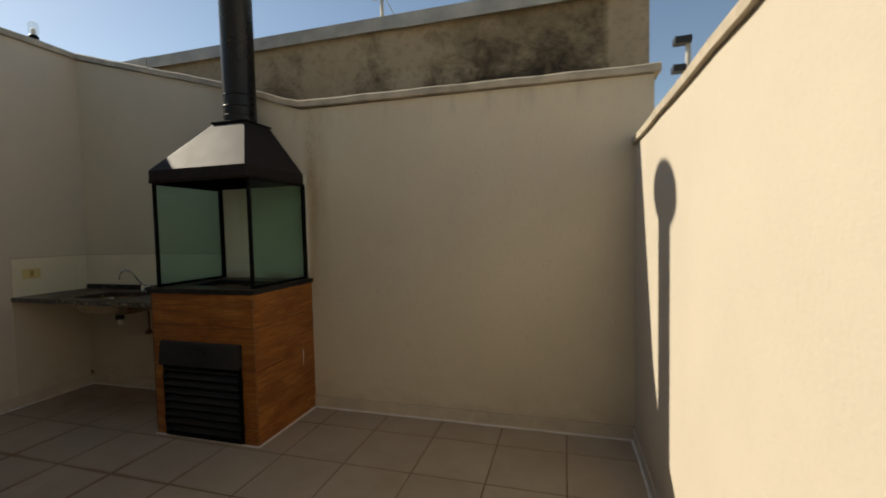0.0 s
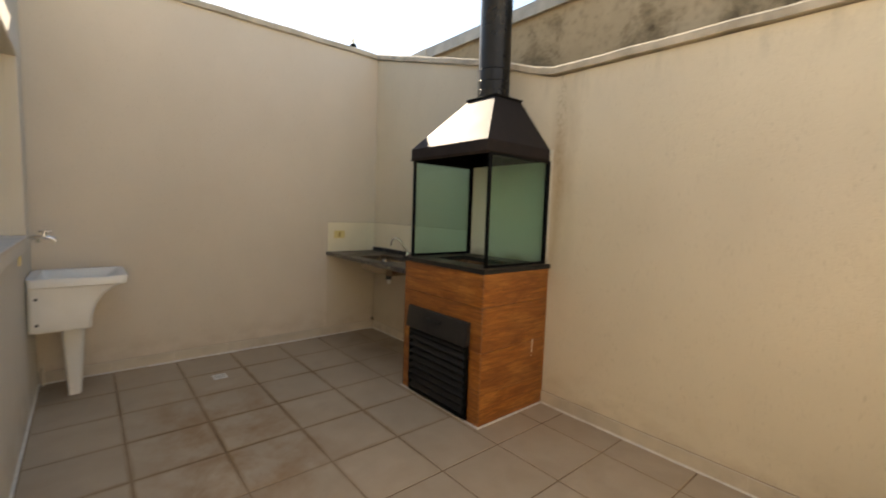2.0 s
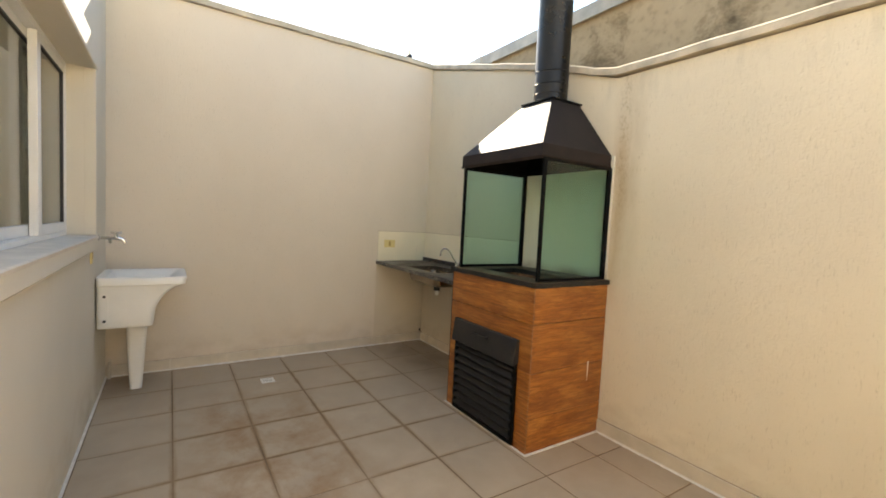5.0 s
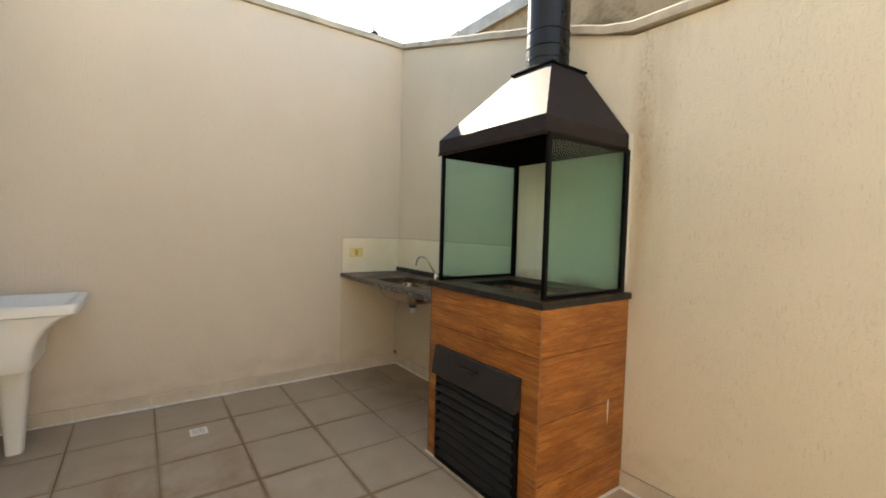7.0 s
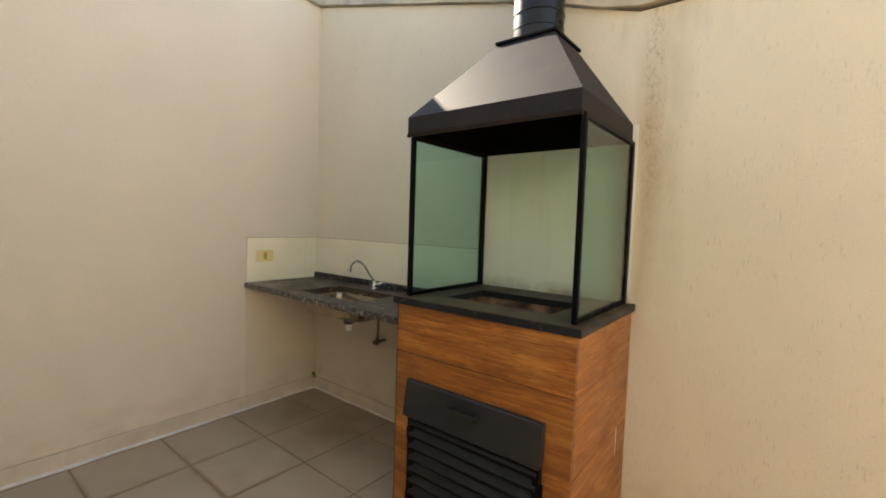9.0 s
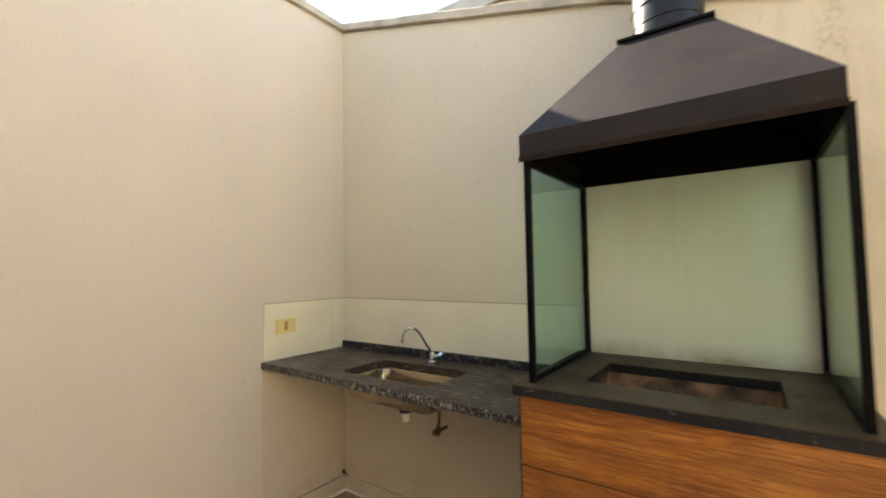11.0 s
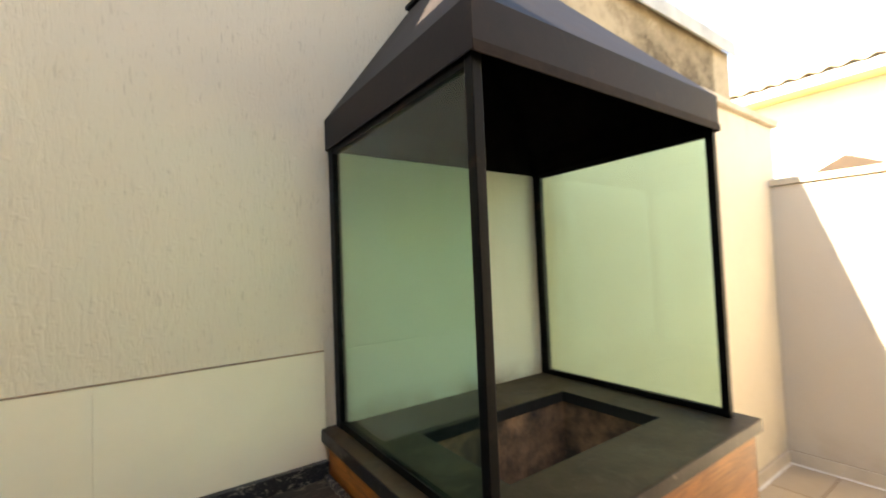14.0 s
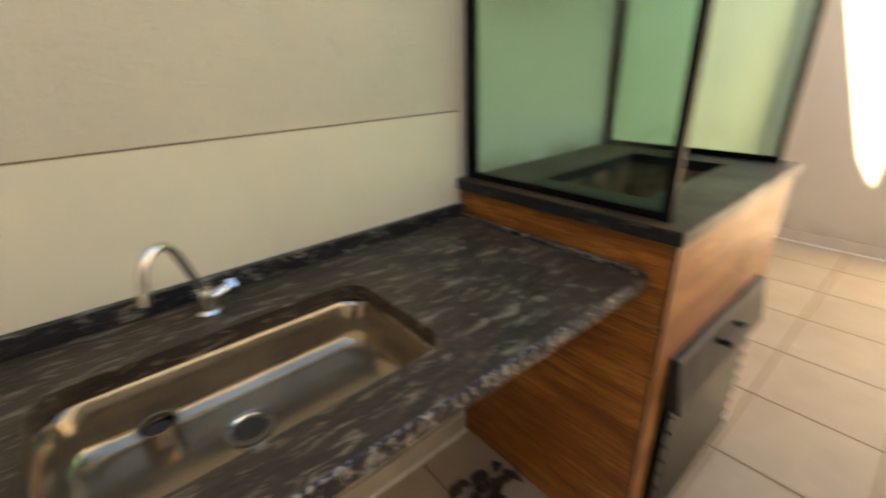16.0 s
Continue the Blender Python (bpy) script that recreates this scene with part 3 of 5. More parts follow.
# ---- window_1 ----
window = structure("window_1", join_bm(
    box_bm((WX0 + 0.0, YH - 0.147, WZ0), (WX0 + 0.022, YH - 0.078, WZ1)),
    box_bm((WX1 - 0.022, YH - 0.147, WZ0), (WX1, YH - 0.078, WZ1)),
    box_bm((WX0 + 0.022, YH - 0.147, WZ0 + 0.0), (WX1 - 0.022, YH - 0.078, WZ0 + 0.022)),
    box_bm((WX0 + 0.022, YH - 0.147, WZ1 - 0.022), (WX1 - 0.022, YH - 0.078, WZ1))), m_alu, "white aluminium sliding window with four panes", "window")
leaf_w = (WX1 - WX0 - 0.044) / 4
for i in range(4):
    x0 = WX0 + 0.022 + i * leaf_w - (0, 0.13, 0, 0)[i]
    yo, deep = (YH - 0.080, 0.034) if i in (0, 3) else (YH - 0.117, 0.022)
    wl, wr = ((0.02, 0.06), (0.04, 0.042), (0.042, 0.04), (0.06, 0.02))[i]
    z0, z1 = WZ0 + 0.023, WZ1 - 0.023
    x0b, x1b = x0 - (0, 0.012, 0.012, 0.02)[i], x0 + leaf_w + (0.02, 0.012, 0.012, 0)[i]
    fr = join_bm(box_bm((x0b, yo - deep, z0), (x0b + wl, yo, z1), 0.003), box_bm((x1b - wr, yo - deep, z0), (x1b, yo, z1), 0.003),
                 box_bm((x0b + wl, yo - deep, z0), (x1b - wr, yo, z0 + 0.05), 0.003), box_bm((x0b + wl, yo - deep, z1 - 0.04), (x1b - wr, yo, z1), 0.003))
    wf = part("window_frame", fr, m_alu, window)
    part("seal", join_bm(box_bm((x0b + wl, yo - 0.018, z0 + 0.05), (x0b + wl + 0.014, yo - 0.003, z1 - 0.04)), box_bm((x1b - wr - 0.014, yo - 0.018, z0 + 0.05), (x1b - wr, yo - 0.003, z1 - 0.04)),
                         box_bm((x0b + wl + 0.014, yo - 0.018, z1 - 0.049), (x1b - wr - 0.014, yo - 0.003, z1 - 0.04))), m_seal, wf, "black rubber seal")
    pane = part("pane", box_bm((x0b + wl + 0.014, yo - 0.014, z0 + 0.05), (x1b - wr - 0.014, yo - 0.010, z1 - 0.049)), m_pane, wf, "clear window pane")
    pane.visible_shadow = False
P0, P1, PL = YH, YH + 0.055, YH + 0.058
for xa, xb in ((WX0 - 0.06, WX0), (WX1, WX1 + 0.06)):
    part("window_jamb", box_bm((xa, P0 - 0.001, WZ0 + 0.001), (xb, P1, WZ1), 0.004), m_house, window, "projecting plaster jamb beside the window")
part("lintel", prism_bm([(P0 - 0.001, WZ1), (PL - 0.012, WZ1), (PL, WZ1 + 0.002), (PL + 0.004, WZ1 + 0.015), (PL + 0.004, WZ1 + 0.13), (P0 - 0.001, WZ1 + 0.16)], WX0 - 0.065, WX1 + 0.065, 0, 0.002), m_house, window, "projecting plaster lintel over the window")
part("window_sill", prism_bm([(YH - 0.149, WZ0 - 0.001), (YH - 0.07, WZ0 - 0.001), (P1 - 0.002, WZ0 - 0.005), (P1 + 0.004, WZ0 - 0.009), (P1 + 0.002, WZ0 - 0.024), (YH - 0.149, WZ0 - 0.024)], WX0 + 0.0, WX1 - 0.0, 0), m_sill, window, "weathered beige stone sill")
for xa, xb in ((WX0 - 0.075, WX0 - 0.0005), (WX1 + 0.0005, WX1 + 0.075)):
    part("sill_end", prism_bm([(YH - 0.001, WZ0 - 0.0), (P1 - 0.002, WZ0 - 0.005), (P1 + 0.004, WZ0 - 0.009), (P1 + 0.002, WZ0 - 0.024), (YH - 0.001, WZ0 - 0.024)], xa, xb, 0), m_sill, window)
part("sill_moulding", prism_bm([(YH - 0.001, WZ0 - 0.0245), (P1 - 0.003, WZ0 - 0.0245), (P1 - 0.005, WZ0 - 0.088), (P1 - 0.012, WZ0 - 0.098), (YH - 0.001, WZ0 - 0.108)], WX0 - 0.07, WX1 + 0.07, 0), m_house, window, "plaster moulding under the sill")

# ---- neighbouring buildings ----
neighbour = tagged(new("neighbour_building"), "old rendered building with black mould stains behind the back wall", "building")
neighbour.location = (0, 7.26, -0.04)
part("wall", box_bm((-2.05, 7.26, -0.04), (2.36, 9.6, 3.0)), m_mould, neighbour, "ochre render with black mould")
part("flashing", join_bm(prism_bm([(7.215, 2.965), (7.225, 2.965), (7.235, 3.055), (9.62, 3.20), (9.62, 3.21), (7.22, 3.07)], -1.95, 0.6, 0),
                         prism_bm([(7.205, 2.955), (7.215, 2.955), (7.228, 3.05), (9.62, 3.205), (9.62, 3.216), (7.212, 3.066)], 0.58, 2.375, 0)), m_zinc, neighbour, "dented grey metal roof flashing")
part("hip_sheet", prism_bm([(-2.42, 3.0), (-1.95, 2.93), (-1.95, 3.07), (-2.38, 3.06)], 7.21, 9.6, 1), m_zinc, neighbour, "grey metal roof end sheet")

HX, OV = 6.0, 0.38
cream = tagged(new("cream_house"), "sunlit cream house with clay tiled eaves beyond the low wall", "house")
cream.location = (HX + 3, 4, -0.04)
CW0, CW1, CZ0, CZ1 = 5.66, 6.27, 2.43, 2.69
cw = solid_wall(-3, 12, HX, HX + 0.3, -0.04, 3.6, [(CW0, CW1, CZ0, CZ1)])
for v_ in cw.verts:
    v_.co = (v_.co.y, v_.co.x, v_.co.z)
bmesh.ops.recalc_face_normals(cw, faces=cw.faces[:])
part("wall", cw, m_cream_house, cream, "cream rendered wall")
part("soffit", box_bm((HX - OV, -3.2, 3.535), (HX - 0.002, 12.2, 3.56)), m_soffit, cream, "ochre boarded soffit")
part("fascia", box_bm((HX - OV - 0.025, -3.2, 3.53), (HX - OV - 0.001, 12.2, 3.655)), m_fascia, cream, "white fascia board")
part("inner_wall", box_bm((HX + 0.9, -3, -0.04), (HX + 1.0, 12, 3.6)), m_cream_house, cream, "cream rendered wall")
cwin = part("window", join_bm(box_bm((HX + 0.03, CW0, CZ0), (HX + 0.07, CW0 + 0.03, CZ1)), box_bm((HX + 0.03, CW1 - 0.03, CZ0), (HX + 0.07, CW1, CZ1)),
                              box_bm((HX + 0.03, CW0 + 0.03, CZ0), (HX + 0.07, CW1 - 0.03, CZ0 + 0.03)), box_bm((HX + 0.03, CW0 + 0.03, CZ1 - 0.03), (HX + 0.07, CW1 - 0.03, CZ1)),
                              box_bm((HX + 0.032, CW0 + 0.2, CZ0 + 0.03), (HX + 0.068, CW0 + 0.225, CZ1 - 0.03)), box_bm((HX + 0.032, CW0 + 0.39, CZ0 + 0.03), (HX + 0.068, CW0 + 0.415, CZ1 - 0.03)),
                              box_bm((HX + 0.034, CW0 + 0.03, 2.545), (HX + 0.066, CW0 + 0.2, 2.57)), box_bm((HX + 0.034, CW0 + 0.225, 2.545), (HX + 0.066, CW0 + 0.39, 2.57))), m_alu, cream, "small white window with glazing bars")
part("pane", box_bm((HX + 0.045, CW0 + 0.03, CZ0 + 0.03), (HX + 0.05, CW1 - 0.03, CZ1 - 0.03)), m_pane, cwin)
# clay tiles: rows of barrels that show their ends at the eaves
roof_bm = bmesh.new()
slope = math.tan(radians(17))
ys = np.arange(-3.2, 12.2, 0.045)
for course in range(9):
    xa = HX - OV - 0.06 + course * 0.34
    xb = xa + 0.38
    za = 3.675 + (xa - HX + OV) * slope + 0.018
    zb = za + 0.38 * slope - 0.018
    rows = []
    for xx, zz in ((xa, za - 0.018), (xa, za), (xb, zb)):
        rows.append([roof_bm.verts.new((xx, float(y), zz + 0.022 * math.cos(float(y) * 2 * math.pi / 0.21) + 0.022)) for y in ys])
    for r, s in zip(rows, rows[1:]):
        for j in range(len(r) - 1):
            roof_bm.faces.new((r[j], r[j + 1], s[j + 1], s[j]))
roof = part("roof", roof_bm, m_clay, cream, "pale clay barrel roof tiles")
tagged(roof, kind="stuff")

hut = tagged(new("small_outbuilding"), "low brown-roofed outbuilding peeping over the low wall", "outbuilding")
hut.location = (4.9, 7.05, -0.04)
part("wall", box_bm((4.58, 6.82, -0.04), (5.4, 7.28, 2.24)), m_cream_house, hut, "cream rendered wall")
part("roof", prism_bm([(6.70, 2.24), (7.37, 2.24), (7.05, 2.41)], 4.5, 5.5, 0), m_shaded_clay, hut, "brown clay gable roof with shade in its colour")

dish = thing("satellite_dish", "white satellite dish on the clay tiled roof", "satellite dish", (6.35, 7.66, 3.83))
part("mast", tube_bm([(6.35, 7.66, 3.80), (6.35, 7.66, 4.05), (6.30, 7.62, 4.12)], 0.014), m_zinc, dish, "thin grey mast")
dbm = lathe_bm([(0.0, -0.05), (0.10, -0.038), (0.2, 0.0), (0.205, 0.004), (0.2, 0.008), (0.1, -0.03), (0.0, -0.042)], (0, 0, 0), 28)
bmesh.ops.transform(dbm, matrix=Matrix.Translation((6.25, 7.62, 4.14)) @ Euler((radians(-72), radians(18), radians(40))).to_matrix().to_4x4(), verts=dbm.verts[:])
part("reflector", dbm, m_white, dish, "white dish reflector", True)
part("feed_arm", tube_bm([(6.25, 7.62, 3.97), (6.2, 7.86, 4.02), (6.2, 7.92, 4.08)], 0.009), m_zinc, dish, "thin feed arm")
part("feed_horn", tube_bm([(6.2, 7.92, 4.05), (6.2, 7.88, 4.12)], 0.028), m_white, dish)

aerial = thing("tv_aerial", "thin metal aerial mast behind the roofs", "aerial", (-1.62, 12.0, -0.04))
part("mast", tube_bm([(-1.62, 12.0, -0.04), (-1.62, 12.0, 6.6)], 0.035), m_zinc, aerial)
for k, z in enumerate((5.95, 6.1, 6.25)):
    part("crossbar", tube_bm([(-1.8 + 0.04 * k, 12.0, z), (-1.44 - 0.04 * k, 12.0, z + 0.02)], 0.014, 8), m_zinc, aerial)
part("stay_wire", tube_bm([(-1.62, 12.0, 6.1), (-1.2, 12.3, 5.2), (-0.6, 12.6, 3.2)], 0.008, 6), m_zinc, aerial)

flood = thing("floodlight_mast", "dark mast with two floodlight heads beyond the wall", "street light", (4.22, 14.0, -0.04))
part("mast", tube_bm([(4.22, 14.0, -0.04), (4.26, 14.0, 5.15)], 0.05), m_zinc, flood)
part("floodlight", box_bm((3.98, 13.85, 5.06), (4.3, 14.1, 5.2), 0.02), m_plate, flood, "dark floodlight head")
part("floodlight", box_bm((3.95, 13.85, 4.50), (4.2, 14.1, 4.64), 0.02), m_plate, flood, "dark floodlight head")

wlamp = thing("garden_lamp", "small glass jar lamp on a black base on the coping", "outdoor lamp", (XL - 0.09, 6.75, 3.115))
part("base", lathe_bm([(0, 0), (0.034, 0), (0.036, 0.05), (0.026, 0.062), (0, 0.062)], (XL - 0.09, 6.75, 3.115), 20), m_black, wlamp, "black lamp base", True)
part("shade", lathe_bm([(0.024, 0.062), (0.036, 0.08), (0.037, 0.15), (0.026, 0.17), (0.0, 0.175)], (XL - 0.09, 6.75, 3.115), 20), m_bulb, wlamp, "clear glass shade", True)
part("bulb", lathe_bm([(0, 0.065), (0.014, 0.07), (0.018, 0.11), (0, 0.13)], (XL - 0.09, 6.75, 3.115), 14), m_white, wlamp, "white bulb", True)

# ---- skirting, joints ----
def ragged_fillet(lo, hi, along, left):
    """A thin cement bead at the foot of a skirting, smeared unevenly over the floor."""
    bm = bmesh.new()
    n = max(4, int((hi[along] - lo[along]) / 0.03))
    rows = []
    for i in range(n + 1):
        s = lo[along] + (hi[along] - lo[along]) * i / n
        wide = 0.013 + (0.016 if left else 0.006) * max(0.0, 0.4 + 1.3 * noise.noise((s * 4.1, along * 3.0, 0.2))) + 0.004 * noise.noise((s * 31, 0.5, along * 2.0))
        row = []
        for out, z in ((0.0, 0.007), (wide * 0.45, 0.0045), (wide, 0.0006), (wide, -0.003)):
            at = [0.0, 0.0, z]
            at[along] = s
            at[1 - along] = lo.y - out if along == 0 else (hi.x + out if left else lo.x - out)
            row.append(bm.verts.new(at))
        rows.append(row)
    for r, q in zip(rows, rows[1:]):
        for j in range(3):
            bm.faces.new((r[j], q[j], q[j + 1], r[j + 1]))
    bmesh.ops.recalc_face_normals(bm, faces=bm.faces[:])
    return bm


for nm, lo, hi in (("baseboard", (XL, YH + 0.0, 0.0), (XL + 0.012, YB, 0.088)), ("baseboard", (XL + 0.012, YB - 0.012, 0.0), (-0.985, YB, 0.088)),
                   ("baseboard", (-0.13, YB - 0.012, 0.0), (XR - 0.012, YB, 0.088)), ("baseboard", (XR - 0.012, YH + 0.0, 0.0), (XR, YB, 0.088))):
    sk = structure(nm, box_bm(lo, (hi[0], hi[1], hi[2])), m_grout_white, "cream tile skirting with a white joint", "skirting")
    lo, hi = Vector(lo), Vector(hi)
    along = 0 if hi.x - lo.x > hi.y - lo.y else 1
    start, end = lo[along], hi[along]
    at = start
    while at < end - 0.01:
        nxt = min(at + PITCH, end)
        a, b = lo.copy(), hi.copy()
        a[along], b[along] = at + 0.0008, nxt - 0.0008
        a.z, b.z = 0.008, 0.086
        if along == 0:
            a.y -= 0.004
            b.y = a.y + 0.006
        elif lo.x < 0:
            b.x += 0.004
            a.x = b.x - 0.006
        else:
            a.x -= 0.004
            b.x = a.x + 0.006
        part("skirting_tile", box_bm(a, b), m_skirt, sk)
        at = nxt
    a, b = lo.copy(), hi.copy()
    a.z, b.z = 0.088, 0.0895
    part("top_crack", box_bm(a, b), m_seam, sk, "brown seam above the skirting")
    # white cement fillet at the foot
    a, b = lo.copy(), hi.copy()
    part("fillet", ragged_fillet(a, b, along, lo.x < 0 and along == 1), m_grout_white, sk, "white cement fillet with a ragged edge")

structure("fillet", box_bm((XL + 0.012, YH, -0.003), (DX0, YH + 0.013, 0.005)), m_grout_white, "white cement fillet at the foot of the house wall", "trim")

# smooth panels round the sink, a little proud of the scratched plaster
part("smooth_panel", box_bm((XL, 6.42, 0.088), (XL + 0.004, YB, 0.87)), m_panel, wall_left, "smooth plaster below the counter")
part("smooth_panel", box_bm((XL + 0.004, YB - 0.004, 0.088), (-0.985, YB, 0.87)), m_panel, wall_back, "smooth plaster below the counter")

stub = thing("pipe_stub", "small dark pipe stub with crumbled mortar in the floor corner", "pipe", (XL + 0.02, YB - 0.02, 0.09))
part("collar", lathe_bm([(0.0, 0.0), (0.024, 0.0), (0.021, 0.008), (0.012, 0.014), (0.0, 0.016)], (XL + 0.026, YB - 0.026, 0.0895), 11), m_seam, stub, "crumbled mortar collar")
part("pipe", tube_bm([(XL + 0.022, YB - 0.022, 0.10), (XL + 0.03, YB - 0.04, 0.128)], 0.009, 10), m_seal, stub, "dark pipe end")

# ---- backsplash ----
splash = tagged(new("backsplash"), "cream glazed tile strip above the granite counter", "backsplash")
splash.location = (-1.8, YB - 0.004, 0.9)
part("bedding", box_bm((XL + 0.008, YB - 0.0075, 0.91), (-0.989, YB, 1.2325)), m_skirt, splash, "pale joint behind the tiles")
part("bedding", box_bm((XL, 6.426, 0.91), (XL + 0.0075, YB - 0.0075, 1.2325)), m_skirt, splash, "pale joint behind the tiles")
xs = [XL + 0.009, -2.40, -1.93, -1.46, -0.988]
for a, b in zip(xs, xs[1:]):
    part("tile", box_bm((a + 0.0001, YB - 0.009, 0.91), (b - 0.0001, YB, 1.233), 0.0006, 1), m_splash, splash)
part("top_joint", box_bm((XL + 0.009, YB - 0.010, 1.233), (-0.988, YB, 1.2355)), m_crack, splash, "dark cracked joint")
part("top_joint", box_bm((XL, 6.425, 1.233), (XL + 0.010, YB - 0.009, 1.2355)), m_crack, splash, "dark cracked joint")
ysp = [6.425, 6.90, YB - 0.009]
for a, b in zip(ysp, ysp[1:]):
    part("tile", box_bm((XL, a + 0.001, 0.91), (XL + 0.009, b - 0.001, 1.233), 0.0012, 1), m_splash, splash)

# ---- counter ----
CX0, CX1, CY0, CT = XL + 0.002, -0.99, 6.395, 0.916
SX0, SX1, SY0, SY1 = -2.03, -1.47, 6.505, 6.825


def rounded(x0, x1, y0, y1, r, n=5):
    out = []
    for cx, cy, a0 in ((x1 - r, y1 - r, 0), (x0 + r, y1 - r, 90), (x0 + r, y0 + r, 180), (x1 - r, y0 + r, 270)):
        for i in range(n + 1):
            a = radians(a0 + 90 * i / n)
            out.append((cx + r * math.cos(a), cy + r * math.sin(a)))
    return out


def slab_with_hole(x0, x1, y0, y1, z0, z1, hole):
    """A slab with an opening through it; hole is a ring of points that starts at the +x +y corner."""
    bm = bmesh.new()
    n = len(hole) // 4
    outer = []
    corners = ((x1, y1), (x0, y1), (x0, y0), (x1, y0))
    for q in range(4):
        for i in range(n):
            hx, hy = hole[q * n + i]
            c = corners[q]
            outer.append(c)
    rings = []
    for z in (z1, z0):
        o = {c: bm.verts.new((*c, z)) for c in corners}
        h = [bm.verts.new((*p, z)) for p in hole]
        rings.append((o, h))
        for k in range(len(hole)):
            a, b = k, (k + 1) % len(hole)
            ca, cb = outer[a], outer[b]
            if ca == cb:
                bm.faces.new((o[ca], h[a], h[b]))
            else:
                bm.faces.new((o[ca], h[a], h[b], o[cb]))
    (o1, h1), (o0, h0) = rings
    for k in range(len(hole)):
        j = (k + 1) % len(hole)
        bm.faces.new((h1[k], h1[j], h0[j], h0[k]))
    for q in range(4):
        a, b = corners[q], corners[(q + 1) % 4]
        bm.faces.new((o1[a], o1[b], o0[b], o0[a]))
    bmesh.ops.recalc_face_normals(bm, faces=bm.faces[:])
    return bm


counter = thing("granite_countertop", "dusty brown-black granite counter fixed between the wall and the barbecue", "countertop", ((CX0 + CX1) / 2, 6.7, 0.87))
part("slab", slab_with_hole(CX0, CX1, CY0 + 0.006, YB - 0.01, 0.880, CT, rounded(SX0, SX1, SY0, SY1, 0.05)), m_granite, counter, "dusty veined granite slab")
edge = bmesh.new()
n_seg = 60
ring_prev = None
for i in range(n_seg + 1):
    x = CX0 + (CX1 - CX0) * i / n_seg
    j1, j2, j3 = (noise.noise((x * 22, k * 7.1, 0.3)) * 0.0035 for k in range(3))
    ring = [edge.verts.new(p) for p in ((x, CY0 + 0.007, CT - 0.0005), (x, CY0 + 0.001 + j1, CT - 0.004), (x, CY0 - 0.001 + j2, 0.897), (x, CY0 + 0.001 + j3, 0.881), (x, CY0 + 0.007, 0.8795))]
    if ring_prev:
        for a in range(4):
            edge.faces.new((ring_prev[a], ring[a], ring[a + 1], ring_prev[a + 1]))
    ring_prev = ring
bmesh.ops.recalc_face_normals(edge, faces=edge.faces[:])
part("front_edge", edge, m_granite_edge, counter, "rough broken front edge speckled white", True)
part("upstand", box_bm((CX0 + 0.01, YB - 0.029, CT), (CX1, YB - 0.0095, 0.957), 0.002), m_granite_up, counter, "black flecked granite upstand along the wall")
part("end_strip", box_bm((CX1 - 0.016, CY0 + 0.004, CT), (CX1, YB - 0.03, 0.927), 0.002), m_granite_edge, counter, "thin granite strip against the barbecue")

for ob in counter.children:
    for vert in ob.data.vertices:
        if vert.co.y < 6.45:
            vert.co.y += 0.017 - 0.022 * (vert.co.x - CX0) / (CX1 - CX0)

sink = thing("kitchen_sink", "brushed steel undermount sink bowl in the granite counter", "sink", (-1.755, 6.685, 0.78))
bowl = bmesh.new()
levels = [(0.016, 0.879, 0.055), (0.004, 0.8785, 0.05), (-0.004, 0.868, 0.055), (-0.010, 0.822, 0.06), (-0.012, 0.812, 0.06), (-0.016, 0.801, 0.06), (-0.023, 0.792, 0.06), (-0.033, 0.7855, 0.06),
          (-0.046, 0.782, 0.06), (-0.06, 0.7805, 0.055), (-0.09, 0.779, 0.04), (-0.10, 0.7786, 0.03), (-0.105, 0.7785, 0.025)]
prev = None
for off, z, r in levels:
    pts = rounded(SX0 - off, SX1 + off, SY0 - off, SY1 + off, max(0.02, r), 6)
    ring = [bowl.verts.new((*p, z)) for p in pts]
    if prev:
        for k in range(len(ring)):
            bowl.faces.new((prev[k], prev[(k + 1) % len(ring)], ring[(k + 1) % len(ring)], ring[k]))
    prev = ring
bowl.faces.new(prev)
bmesh.ops.recalc_face_normals(bowl, faces=bowl.faces[:])
bowl_ob = part("bowl", bowl, m_steel, sink, "brushed steel bowl", True)
sol = bowl_ob.modifiers.new("thickness", "SOLIDIFY")
sol.thickness, sol.offset = 0.0015, -1
DXY = (-1.77, 6.70)
drain = part("drain_ring", lathe_bm([(0.045, 0.0), (0.044, 0.004), (0.034, 0.0035), (0.03, -0.002), (0.024, -0.01)], (*DXY, 0.7785), 28), m_chrome, sink, "chrome drain ring", True)
part("drain_hole", lathe_bm([(0.0, 0.0), (0.025, 0.0005), (0.026, 0.0015), (0.0, 0.0015)], (*DXY, 0.7778), 20), m_seal, sink, "dark drain hole")
part("drain_nut", lathe_bm([(0, 0.0), (0.030, 0.0), (0.032, 0.01), (0.032, 0.035), (0.024, 0.05), (0.024, 0.07), (0, 0.07)], (*DXY, 0.710), 16), m_seal, sink, "black drain nut", True)
part("drain_spigot", lathe_bm([(0.010, 0.0), (0.018, 0.0), (0.020, 0.045), (0.010, 0.045)], (*DXY, 0.667), 16), m_white, sink, "white plastic spigot", True)

